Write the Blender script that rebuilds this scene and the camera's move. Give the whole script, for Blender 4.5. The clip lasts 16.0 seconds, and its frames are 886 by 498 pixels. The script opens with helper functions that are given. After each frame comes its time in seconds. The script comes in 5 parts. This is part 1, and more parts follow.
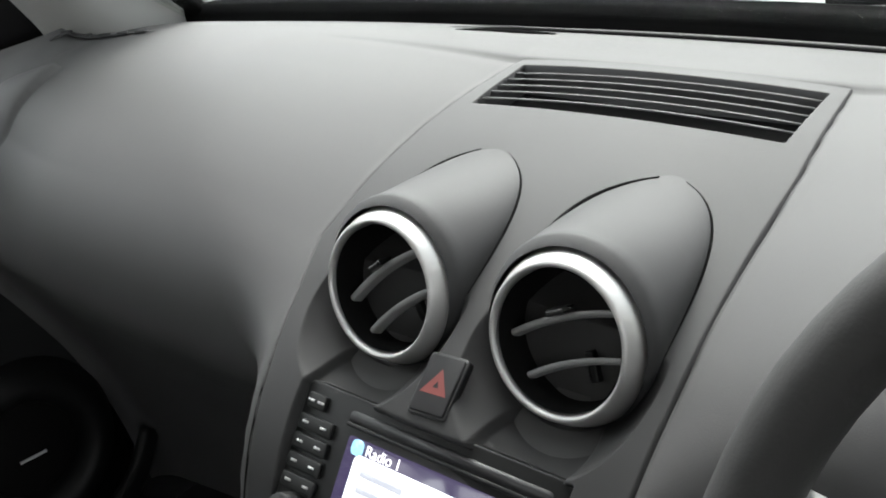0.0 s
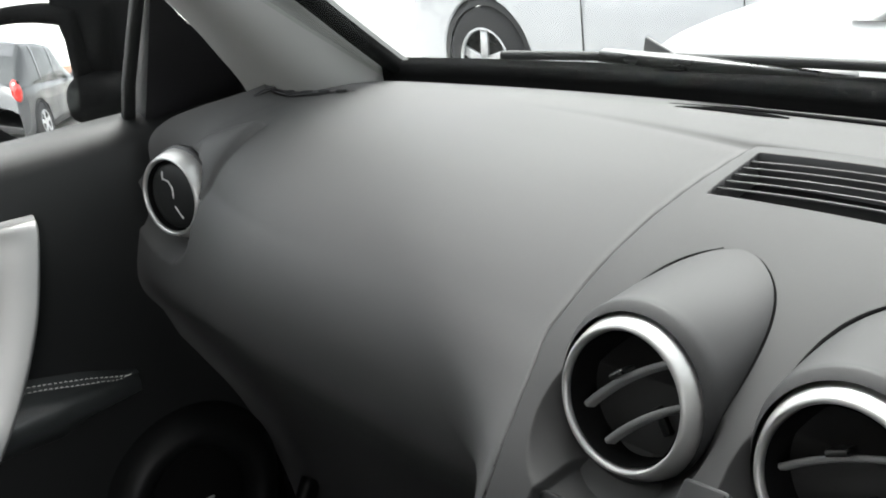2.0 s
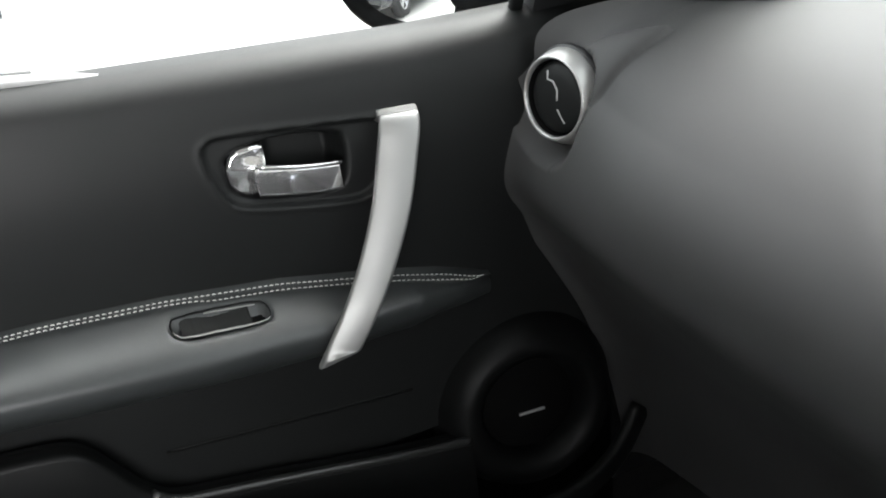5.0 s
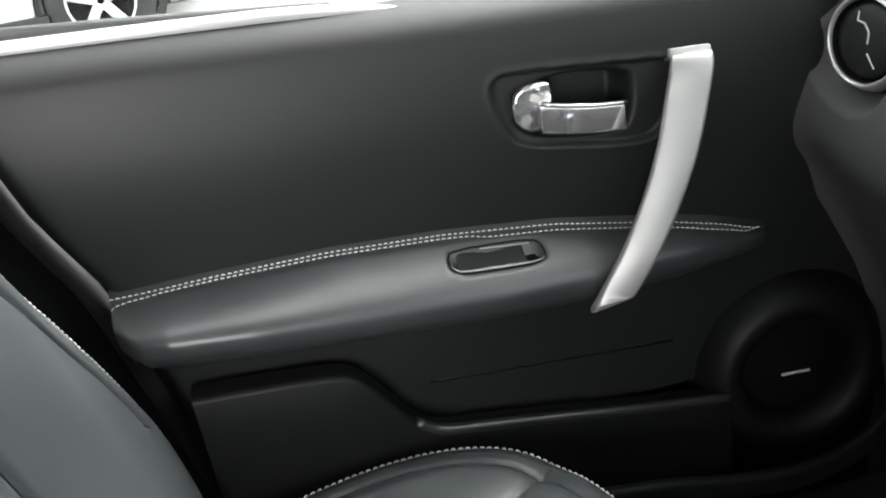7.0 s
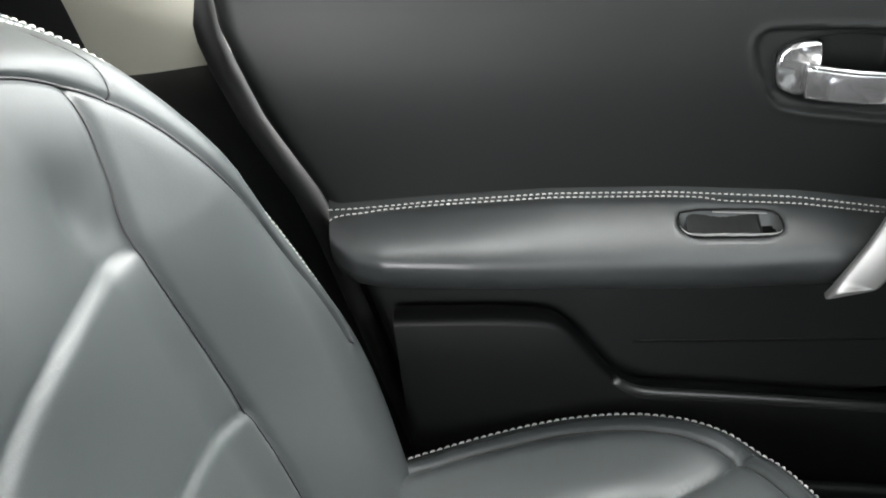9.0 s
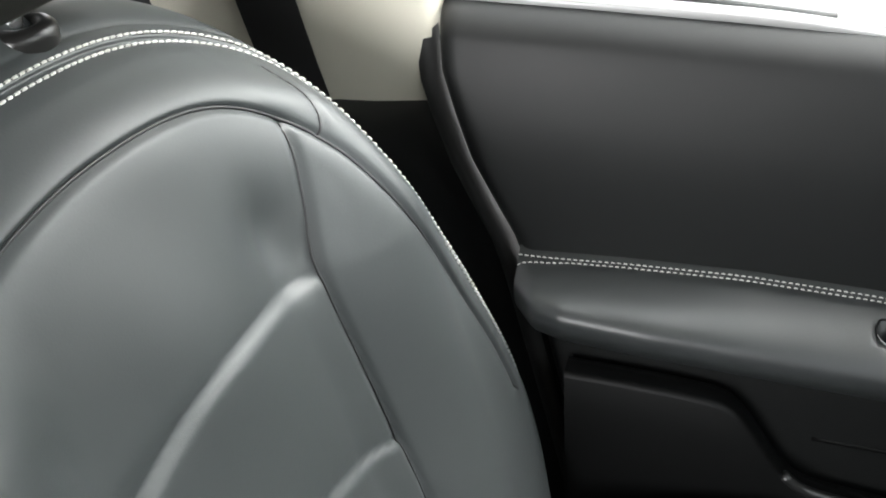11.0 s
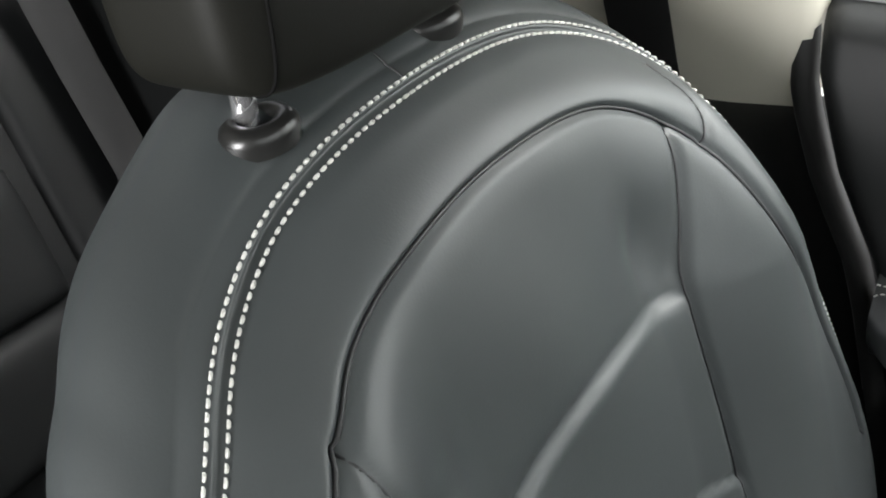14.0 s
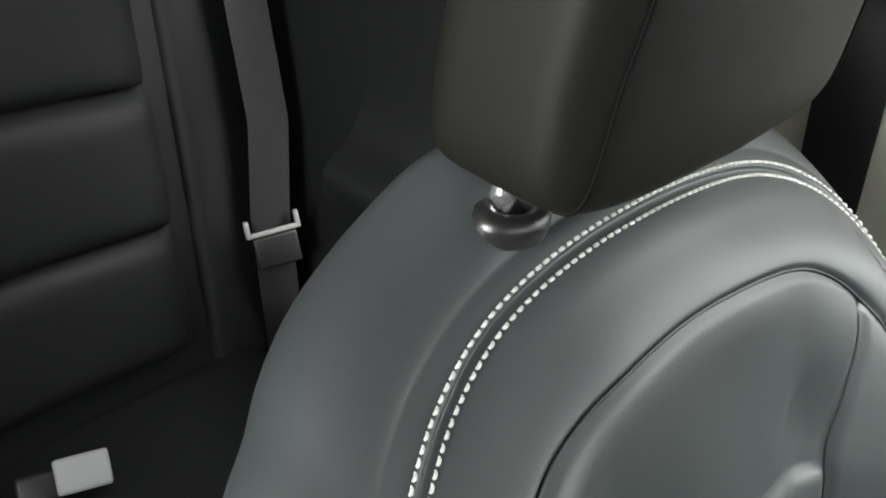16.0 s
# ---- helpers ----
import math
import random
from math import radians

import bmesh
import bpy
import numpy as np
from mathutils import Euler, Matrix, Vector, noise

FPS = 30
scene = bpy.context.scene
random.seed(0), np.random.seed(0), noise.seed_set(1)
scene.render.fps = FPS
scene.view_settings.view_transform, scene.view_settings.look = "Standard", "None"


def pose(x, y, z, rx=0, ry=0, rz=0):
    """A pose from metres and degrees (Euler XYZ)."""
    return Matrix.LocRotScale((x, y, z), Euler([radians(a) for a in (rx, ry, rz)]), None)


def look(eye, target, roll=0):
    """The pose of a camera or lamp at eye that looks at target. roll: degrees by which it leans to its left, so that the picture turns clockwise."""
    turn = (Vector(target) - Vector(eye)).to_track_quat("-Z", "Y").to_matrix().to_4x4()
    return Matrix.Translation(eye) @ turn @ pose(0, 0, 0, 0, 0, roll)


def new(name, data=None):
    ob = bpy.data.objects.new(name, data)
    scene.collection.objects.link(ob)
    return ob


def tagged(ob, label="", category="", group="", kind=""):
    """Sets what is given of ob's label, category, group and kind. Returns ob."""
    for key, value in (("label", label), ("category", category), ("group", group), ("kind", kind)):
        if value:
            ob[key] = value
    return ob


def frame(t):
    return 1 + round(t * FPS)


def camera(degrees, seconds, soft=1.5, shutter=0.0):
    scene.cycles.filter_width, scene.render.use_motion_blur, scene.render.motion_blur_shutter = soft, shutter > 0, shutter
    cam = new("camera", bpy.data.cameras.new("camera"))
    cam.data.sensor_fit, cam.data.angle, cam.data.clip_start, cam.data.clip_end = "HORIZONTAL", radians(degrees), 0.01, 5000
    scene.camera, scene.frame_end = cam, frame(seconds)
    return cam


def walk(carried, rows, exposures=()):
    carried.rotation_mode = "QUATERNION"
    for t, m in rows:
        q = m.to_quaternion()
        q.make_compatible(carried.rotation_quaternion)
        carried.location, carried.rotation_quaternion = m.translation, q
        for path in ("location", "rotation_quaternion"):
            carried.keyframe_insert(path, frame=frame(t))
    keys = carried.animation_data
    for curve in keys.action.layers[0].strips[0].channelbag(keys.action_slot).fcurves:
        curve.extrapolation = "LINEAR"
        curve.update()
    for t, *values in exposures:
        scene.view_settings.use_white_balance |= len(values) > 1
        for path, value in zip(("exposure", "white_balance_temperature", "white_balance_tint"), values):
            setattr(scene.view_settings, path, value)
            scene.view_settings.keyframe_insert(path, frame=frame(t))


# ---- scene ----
# ---------------------------------------------------------------- camera
PATH = [
    (0, (0.3074, -0.3337, 1.2264), (-0.3154, 0.3277, 0.8084), -7.34),
    (0.5, (0.2912, -0.3307, 1.2348), (-0.3650, 0.3032, 0.8254), -8.42),
    (1, (0.2628, -0.3267, 1.2364), (-0.4197, 0.2826, 0.8326), -9.01),
    (1.5, (0.2479, -0.3364, 1.2467), (-0.4443, 0.2700, 0.8554), -7.77),
    (2, (0.2325, -0.3474, 1.2573), (-0.4822, 0.2418, 0.8805), -6.85),
    (2.5, (0.2228, -0.3518, 1.2678), (-0.5180, 0.1925, 0.8741), -8.28),
    (3, (0.2058, -0.3441, 1.2604), (-0.5652, 0.1578, 0.8684), -7.94),
    (3.5, (0.1986, -0.3482, 1.2627), (-0.5920, 0.1278, 0.8775), -7.76),
    (4, (0.1575, -0.3765, 1.2496), (-0.6492, 0.0596, 0.8510), -7.72),
    (4.2, (0.1437, -0.3800, 1.2504), (-0.6648, 0.0422, 0.8404), -6.97),
    (6.3, (0.0999, -0.4023, 1.2842), (-0.7604, -0.2172, 0.8094), -8.67),
    (6.5, (0.0934, -0.4162, 1.2802), (-0.7705, -0.2428, 0.8073), -8.63),
    (7, (0.0794, -0.4538, 1.2667), (-0.7880, -0.3126, 0.7896), -9.12),
    (7.5, (0.0765, -0.4822, 1.2577), (-0.7911, -0.3571, 0.7765), -9.09),
    (8, (0.0635, -0.5112, 1.2486), (-0.8052, -0.4108, 0.7635), -9.64),
    (8.5, (0.0481, -0.5051, 1.2548), (-0.8150, -0.4683, 0.7512), -7.98),
    (11, (0.0280, -0.4520, 1.3020), (-1.6220, -0.9820, 0.3080), -4.6),
    (11.5, (0.032, -0.477, 1.303), (-1.632, -1.065, 0.362), -3.5),
    (12, (0.026, -0.485, 1.3), (-1.587, -1.192, 0.354), -5.2),
    (12.5, (0.021, -0.503, 1.301), (-1.531, -1.315, 0.336), -5.7),
    (13, (0.026, -0.512, 1.304), (-1.482, -1.385, 0.323), -6.1),
    (13.5, (0.023, -0.527, 1.307), (-1.463, -1.428, 0.316), -5.8),
    (14, (0.02, -0.543, 1.31), (-1.425, -1.492, 0.305), -6.0),
    (14.5, (0.026, -0.567, 1.328), (-1.387, -1.528, 0.288), -3.7),
    (15, (0.031, -0.601, 1.335), (-1.386, -1.546, 0.286), 1.0),
    (15.5, (0.041, -0.615, 1.346), (-1.391, -1.552, 0.311), 6.6),
    (16, (0.047, -0.635, 1.349), (-1.361, -1.609, 0.316), 11.1),
]
cam = camera(48.0, 16.0, soft=1.9)
walk(cam, [(t, look(eye, target, roll)) for t, eye, target, roll in PATH], [(0.0, 1.95), (2.0, 1.90), (4.2, 2.02), (6.3, 2.32), (7.2, 2.38), (8.7, 2.58), (11.0, 2.06), (13.0, 1.66), (14.5, 1.57), (16.0, 1.62)])

# ---------------------------------------------------------------- sky and sun: bright overcast
SUN_EL, SUN_AZ = radians(52), radians(-30)
world = bpy.data.worlds.new("overcast_sky")
scene.world = world
world.use_nodes = True
wn, wl = world.node_tree.nodes, world.node_tree.links
sky = wn.new("ShaderNodeTexSky")
sky.sky_type, sky.sun_disc, sky.sun_elevation, sky.sun_rotation = "NISHITA", False, SUN_EL, SUN_AZ
sky.dust_density, sky.air_density = 4.0, 1.0
hsv = wn.new("ShaderNodeHueSaturation")
hsv.inputs["Saturation"].default_value = 0.12
wl.new(sky.outputs[0], hsv.inputs["Color"])
wl.new(hsv.outputs[0], wn["Background"].inputs["Color"])
wn["Background"].inputs["Strength"].default_value = 0.27
sun = new("sun", bpy.data.lights.new("sun", "SUN"))
sun.data.energy, sun.data.angle, sun.data.color = 0.5, radians(45), (1.0, 0.98, 0.95)
sun.rotation_euler = Vector((math.sin(SUN_AZ) * math.cos(SUN_EL), math.cos(SUN_AZ) * math.cos(SUN_EL), math.sin(SUN_EL))).to_track_quat("Z", "Y").to_euler()
# added fill lamp in the unseen driver's side window, brightens the seat's side
side_fill = new("side_fill_light", bpy.data.lights.new("side_fill_light", "AREA"))
side_fill.data.shape, side_fill.data.size, side_fill.data.size_y, side_fill.data.energy = "RECTANGLE", 0.50, 0.34, 2.35
side_fill.data.spread = radians(95)
side_fill.location, side_fill.rotation_euler = (0.70, -0.84, 1.19), (0, radians(98), radians(6))


# ---------------------------------------------------------------- materials
def surface(name, base, rough=0.5, metal=0.0, vary=0.15, big=6.0, fine=900.0, bump=0.15, depth=0.0006, coat=0.0, spec=0.5, tint=None):
    """Base colour varied at two scales, with fine relief."""
    m = bpy.data.materials.new(name)
    m.use_nodes = True
    n, l = m.node_tree.nodes, m.node_tree.links
    b = n["Principled BSDF"]
    co = n.new("ShaderNodeTexCoord")
    n1, n2 = n.new("ShaderNodeTexNoise"), n.new("ShaderNodeTexNoise")
    n1.inputs["Scale"].default_value, n1.inputs["Detail"].default_value = big, 6
    n2.inputs["Scale"].default_value, n2.inputs["Detail"].default_value = fine, 2
    for k in (n1, n2):
        l.new(co.outputs["Object"], k.inputs["Vector"])
    mix = n.new("ShaderNodeMix")
    mix.data_type = "RGBA"
    lo = [c * (1 - vary) for c in base]
    hi = [c * (1 + vary) for c in (tint or base)]
    mix.inputs[6].default_value, mix.inputs[7].default_value = (*lo, 1), (*hi, 1)
    l.new(n1.outputs["Fac"], mix.inputs[0])
    l.new(mix.outputs[2], b.inputs["Base Color"])
    rr = n.new("ShaderNodeMapRange")
    rr.inputs["To Min"].default_value, rr.inputs["To Max"].default_value = rough * 0.88, min(1.0, rough * 1.12)
    l.new(n1.outputs["Fac"], rr.inputs["Value"])
    l.new(rr.outputs[0], b.inputs["Roughness"])
    b.inputs["Metallic"].default_value = metal
    b.inputs["Coat Weight"].default_value = coat
    b.inputs["Specular IOR Level"].default_value = spec
    if bump:
        bp = n.new("ShaderNodeBump")
        bp.inputs["Strength"].default_value, bp.inputs["Distance"].default_value = bump, depth
        l.new(n2.outputs["Fac"], bp.inputs["Height"])
        l.new(bp.outputs[0], b.inputs["Normal"])
    return m


def glowing(name, base, strength):
    m = bpy.data.materials.new(name)
    m.use_nodes = True
    b = m.node_tree.nodes["Principled BSDF"]
    b.inputs["Base Color"].default_value = (0.01, 0.01, 0.01, 1)
    b.inputs["Emission Color"].default_value, b.inputs["Emission Strength"].default_value = (*base, 1), strength
    b.inputs["Roughness"].default_value = 0.15
    return m


def clear_glass(name, tone=(0.95, 0.97, 0.96)):
    """Thin pane: it lets light through unbent and mirrors a little."""
    m = bpy.data.materials.new(name)
    m.use_nodes = True
    n, l = m.node_tree.nodes, m.node_tree.links
    n.remove(n["Principled BSDF"])
    clear, shine, mix = n.new("ShaderNodeBsdfTransparent"), n.new("ShaderNodeBsdfGlossy"), n.new("ShaderNodeMixShader")
    clear.inputs["Color"].default_value = (*tone, 1)
    shine.inputs["Roughness"].default_value = 0.02
    mix.inputs[0].default_value = 0.035
    l.new(clear.outputs[0], mix.inputs[1])
    l.new(shine.outputs[0], mix.inputs[2])
    l.new(mix.outputs[0], n["Material Output"].inputs["Surface"])
    return m


M_DASH = surface("soft_dash_plastic", (0.056, 0.056, 0.0562), 0.62, spec=0.30, vary=0.10, big=5, fine=1500, bump=0.2, depth=0.0004)
M_PANEL = surface("moulded_panel_plastic", (0.029, 0.029, 0.0293), 0.58, spec=0.26, vary=0.08, big=7, fine=1800, bump=0.12, depth=0.0003)
M_BLACK = surface("black_plastic", (0.012, 0.012, 0.013), 0.45, vary=0.2, big=20, fine=1200, bump=0.1)
M_RUBBER = surface("black_rubber", (0.015, 0.015, 0.015), 0.65, vary=0.2, big=30, fine=700, bump=0.2)
M_SATIN = surface("satin_silver_paint", (0.50, 0.50, 0.49), 0.40, metal=0.75, vary=0.04, big=15, fine=2500, bump=0.05, depth=0.0002)
M_BAR = surface("brushed_silver_bar", (0.29, 0.29, 0.285), 0.46, metal=0.75, vary=0.05, big=15, fine=2500, bump=0.06, depth=0.0002)
M_CHROME = surface("chrome", (0.85, 0.85, 0.86), 0.10, metal=0.92, vary=0.02, big=20, bump=0.0)
M_DOOR = surface("dark_door_trim", (0.0088, 0.0095, 0.0095), 0.52, spec=0.28, vary=0.12, big=6, fine=1400, bump=0.25, depth=0.0005)
M_DOORLOW = surface("hard_door_plastic", (0.0052, 0.0055, 0.0055), 0.48, spec=0.20, vary=0.12, big=8, fine=1000, bump=0.2, depth=0.0004)
# lighter, glossier door plastic: the pocket rim's highlight is in the colour
M_DOORRIM = surface("highlit_door_plastic", (0.020, 0.0205, 0.0205), 0.30, spec=0.6, vary=0.12, big=12, fine=1000, bump=0.1, depth=0.0003)
# pale base colour paints the sky's glare on the sill top
M_SILL = surface("sill_sky_glare", (0.30, 0.30, 0.30), 0.30, spec=0.6, vary=0.06, big=12, fine=700, bump=0.1)
M_LEATHER = surface("grey_black_leather", (0.040, 0.0452, 0.046), 0.44, spec=0.5, vary=0.18, big=9, fine=700, bump=0.12, depth=0.0005)
M_ARMLEATHER = surface("armrest_leather", (0.026, 0.0288, 0.0292), 0.38, spec=0.55, vary=0.12, big=10, fine=800, bump=0.15, depth=0.0005)
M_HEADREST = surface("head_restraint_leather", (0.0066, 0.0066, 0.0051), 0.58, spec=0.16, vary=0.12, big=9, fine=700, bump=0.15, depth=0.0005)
M_LOUVRE = surface("louvre_plastic", (0.20, 0.20, 0.20), 0.42, vary=0.1, big=20, fine=1500, bump=0.1, depth=0.0003)
M_THREAD = surface("pale_thread", (0.55, 0.55, 0.52), 0.7, vary=0.1, big=60, fine=3000, bump=0.3)
M_CREAM = surface("cream_pillar_plastic", (0.60, 0.575, 0.49), 0.42, vary=0.06, big=6, fine=1200, bump=0.15)
M_GREYPIL = surface("grey_pillar_plastic", (0.24, 0.24, 0.235), 0.55, vary=0.06, big=6, fine=1200, bump=0.15)
M_LINING = surface("roof_cloth", (0.42, 0.41, 0.38), 0.95, vary=0.08, big=10, fine=900, bump=0.4)
M_CARPET = surface("black_carpet", (0.018, 0.018, 0.018), 0.95, vary=0.3, big=12, fine=400, bump=0.6, depth=0.003)
M_BELT = surface("belt_webbing", (0.008, 0.008, 0.008), 0.6, vary=0.1, big=20, fine=1500, bump=0.3)
# near-black base colour holds the shade of the rear cabin
M_REAR = surface("shaded_rear_leather", (0.0065, 0.0072, 0.0074), 0.58, spec=0.22, vary=0.12, big=7, fine=600, bump=0.2)
M_GUIDE = surface("dark_guide_plastic", (0.012, 0.012, 0.0115), 0.28, vary=0.15, big=40, fine=900, bump=0.1)
M_GREYBOX = surface("pale_grey_plastic", (0.30, 0.31, 0.31), 0.45, vary=0.06, big=30, fine=900, bump=0.1)
M_SWITCH = surface("switch_plastic", (0.018, 0.018, 0.019), 0.6, spec=0.2, vary=0.08, big=20, fine=1500, bump=0.1, depth=0.0003)
M_RED = surface("red_print", (0.13, 0.022, 0.018), 0.5, vary=0.1, big=50, bump=0.0)
M_PRINT = surface("pale_print", (0.42, 0.42, 0.42), 0.6, vary=0.05, big=50, bump=0.0)
M_GLASS = clear_glass("window_glass")
M_WINDSCREEN = clear_glass("windscreen_glass", (0.81, 0.83, 0.82))
M_TINT = clear_glass("tinted_rear_glass", (0.12, 0.125, 0.125))
M_MIRROR = surface("mirror_glass", (0.9, 0.91, 0.91), 0.015, metal=1.0, vary=0.01, bump=0.0)
M_SCREEN = glowing("screen_violet", (0.05, 0.04, 0.09), 0.4)
M_SCREENW = glowing("screen_white", (0.82, 0.86, 0.95), 0.75)
M_SCREENT = glowing("screen_text", (0.9, 0.9, 0.95), 0.7)
M_SCREENB = glowing("screen_blue", (0.25, 0.5, 0.7), 0.6)
M_SCREEND = glowing("screen_grey_text", (0.32, 0.34, 0.38), 0.6)
M_ASPHALT = surface("pale_car_park_asphalt", (0.30, 0.30, 0.295), 0.9, vary=0.25, big=1.2, fine=120, bump=0.5, depth=0.004, tint=(0.34, 0.335, 0.32))
M_LINE = surface("white_road_paint", (0.75, 0.75, 0.73), 0.8, vary=0.1, big=8, fine=90, bump=0.3)
M_WHITEPAINT = surface("white_car_paint", (0.78, 0.78, 0.78), 0.25, vary=0.03, big=2, bump=0.0, coat=0.6)
M_SILVERPAINT = surface("silver_car_paint", (0.58, 0.585, 0.6), 0.28, vary=0.04, big=2, bump=0.0, coat=0.6)
M_DARKPAINT = surface("dark_grey_car_paint", (0.035, 0.036, 0.04), 0.25, vary=0.06, big=2, bump=0.0, coat=0.8)
M_TYRE = surface("tyre_rubber", (0.025, 0.025, 0.026), 0.8, vary=0.2, big=15, fine=200, bump=0.3)
M_ALLOY = surface("alloy_wheel", (0.6, 0.6, 0.61), 0.3, metal=0.7, vary=0.06, big=10, bump=0.0)
M_CARGLASS = surface("tinted_car_glass", (0.015, 0.017, 0.018), 0.05, vary=0.05, big=4, bump=0.0, spec=0.8)
M_LAMP = surface("clear_lamp_plastic", (0.7, 0.71, 0.72), 0.12, metal=0.5, vary=0.15, big=14, bump=0.0)
M_TAIL = surface("red_lamp_plastic", (0.45, 0.02, 0.015), 0.15, vary=0.15, big=14, bump=0.0, coat=0.6)
M_BRICK = surface("red_brick_wall", (0.30, 0.14, 0.10), 0.9, vary=0.3, big=3, fine=80, bump=0.5, depth=0.004)
M_RENDER = surface("pale_render_wall", (0.55, 0.54, 0.52), 0.9, vary=0.08, big=1.2, fine=120, bump=0.3, depth=0.003)
M_COWL = surface("matt_black_trim", (0.007, 0.007, 0.007), 0.95, vary=0.2, big=20, fine=500, bump=0.2, spec=0.0)
M_BODYIN = surface("dark_body_metal", (0.03, 0.03, 0.03), 0.5, vary=0.1, big=5, bump=0.0)


# ---------------------------------------------------------------- mesh helpers
def empty(name, at=(0, 0, 0), label="", category="", group="", kind=""):
    ob = new(name)
    ob.location = at
    return tagged(ob, label, category, group, kind)


def world_of(ob):
    m = Matrix.Translation(ob.location) @ ob.rotation_euler.to_matrix().to_4x4()
    return world_of(ob.parent) @ m if ob.parent else m


def link_mesh(name, me, material, parent=None, label="", smooth=True):
    """Links a mesh whose vertices are in world places under a thing or a part."""
    me.materials.append(material)
    if smooth:
        me.polygons.foreach_set("use_smooth", [True] * len(me.polygons))
    ob = new(name, me)
    if parent is not None:
        ob.parent = parent
        me.transform(world_of(parent).inverted())
    if label:
        tagged(ob, label)
    return ob


def part(name, bm, material, parent, label="", smooth=True, auto=None):
    me = bpy.data.meshes.new(name)
    bmesh.ops.recalc_face_normals(bm, faces=bm.faces)
    if auto:
        lim = radians(auto)
        for e in bm.edges:
            if len(e.link_faces) == 2 and e.calc_face_angle(0) > lim:
                e.smooth = False
    bm.to_mesh(me)
    bm.free()
    return link_mesh(name, me, material, parent, label, smooth)


def grid_mesh(name, P, material, parent=None, label="", close_u=False, close_v=False, flip=False):
    """A sheet from an array of places (rows, columns, 3)."""
    P = np.asarray(P, float)
    a, b = P.shape[:2]
    idx = np.arange(a * b).reshape(a, b)
    if close_u:
        idx = np.vstack([idx, idx[:1]])
    if close_v:
        idx = np.hstack([idx, idx[:, :1]])
    q = np.stack([idx[:-1, :-1], idx[1:, :-1], idx[1:, 1:], idx[:-1, 1:]], -1).reshape(-1, 4)
    if flip:
        q = q[:, ::-1]
    me = bpy.data.meshes.new(name)
    me.from_pydata(P.reshape(-1, 3).tolist(), [], q.tolist())
    me.update()
    return link_mesh(name, me, material, parent, label)


def bspline(ctrl, n):
    """A smooth curve that begins and ends at the control points' ends."""
    c = np.asarray(ctrl, float)
    c = np.vstack([2 * c[:1] - c[1:2], c, 2 * c[-1:] - c[-2:-1]])
    t = np.linspace(0, len(c) - 3 - 1e-6, n)
    i, f = t.astype(int), (t % 1)[:, None]
    p0, p1, p2, p3 = c[i], c[i + 1], c[i + 2], c[np.minimum(i + 3, len(c) - 1)]
    return ((1 - f) ** 3 * p0 + (3 * f**3 - 6 * f**2 + 4) * p1 + (-3 * f**3 + 3 * f**2 + 3 * f + 1) * p2 + f**3 * p3) / 6


def through_points(pts, n):
    """A smooth curve that passes through every point."""
    c = np.asarray(pts, float)
    c = np.vstack([2 * c[:1] - c[1:2], c, 2 * c[-1:] - c[-2:-1]])
    t = np.linspace(0, len(c) - 3 - 1e-6, n)
    i, f = t.astype(int), (t % 1)[:, None]
    p0, p1, p2, p3 = c[i], c[i + 1], c[i + 2], c[np.minimum(i + 3, len(c) - 1)]
    return 0.5 * (2 * p1 + (p2 - p0) * f + (2 * p0 - 5 * p1 + 4 * p2 - p3) * f**2 + (3 * p1 - p0 - 3 * p2 + p3) * f**3)


def resample(pts, n):
    p = np.asarray(pts, float)
    d = np.r_[0, np.cumsum(np.linalg.norm(np.diff(p, axis=0), axis=1))]
    s = np.linspace(0, d[-1], n)
    return np.stack([np.interp(s, d, p[:, k]) for k in range(p.shape[1])], 1)


def step(a, b, x):
    t = np.clip((np.asarray(x, float) - a) / (b - a), 0, 1)
    return t * t * (3 - 2 * t)


def far_from(P, line):
    """The distance of places (…, 2) from a polyline."""
    P = np.asarray(P, float)
    best = np.full(P.shape[:-1], 1e9)
    for a, b in zip(line[:-1], line[1:]):
        a, b = np.asarray(a, float), np.asarray(b, float)
        ab = b - a
        t = np.clip(((P - a) @ ab) / (ab @ ab + 1e-12), 0, 1)
        best = np.minimum(best, np.linalg.norm(P - a - t[..., None] * ab, axis=-1))
    return best


def sweep(path, section, up=(0, 0, 1), scale=None, closed=False, caps=True):
    """A closed section (x across, y up) carried along a path, as a bmesh."""
    path = np.asarray(path, float)
    bm = bmesh.new()
    tang = np.gradient(path, axis=0)
    if closed:
        tang = (np.roll(path, -1, 0) - np.roll(path, 1, 0))
    rows = []
    for k, (p, t) in enumerate(zip(path, tang)):
        t = Vector(t).normalized()
        side = t.cross(Vector(up)).normalized()
        top = side.cross(t).normalized()
        s = 1.0 if scale is None else scale[k]
        rows.append([bm.verts.new(Vector(p) + side * (x * s) + top * (y * s)) for x, y in section])
    m = len(section)
    pairs = list(zip(rows, rows[1:])) + ([(rows[-1], rows[0])] if closed else [])
    for r0, r1 in pairs:
        for j in range(m):
            bm.faces.new((r0[j], r0[(j + 1) % m], r1[(j + 1) % m], r1[j]))
    if caps and not closed:
        bm.faces.new(rows[0])
        bm.faces.new(rows[-1][::-1])
    return bm


def circle(r, n=12, ry=None):
    return [(r * math.cos(2 * math.pi * k / n), (ry or r) * math.sin(2 * math.pi * k / n)) for k in range(n)]


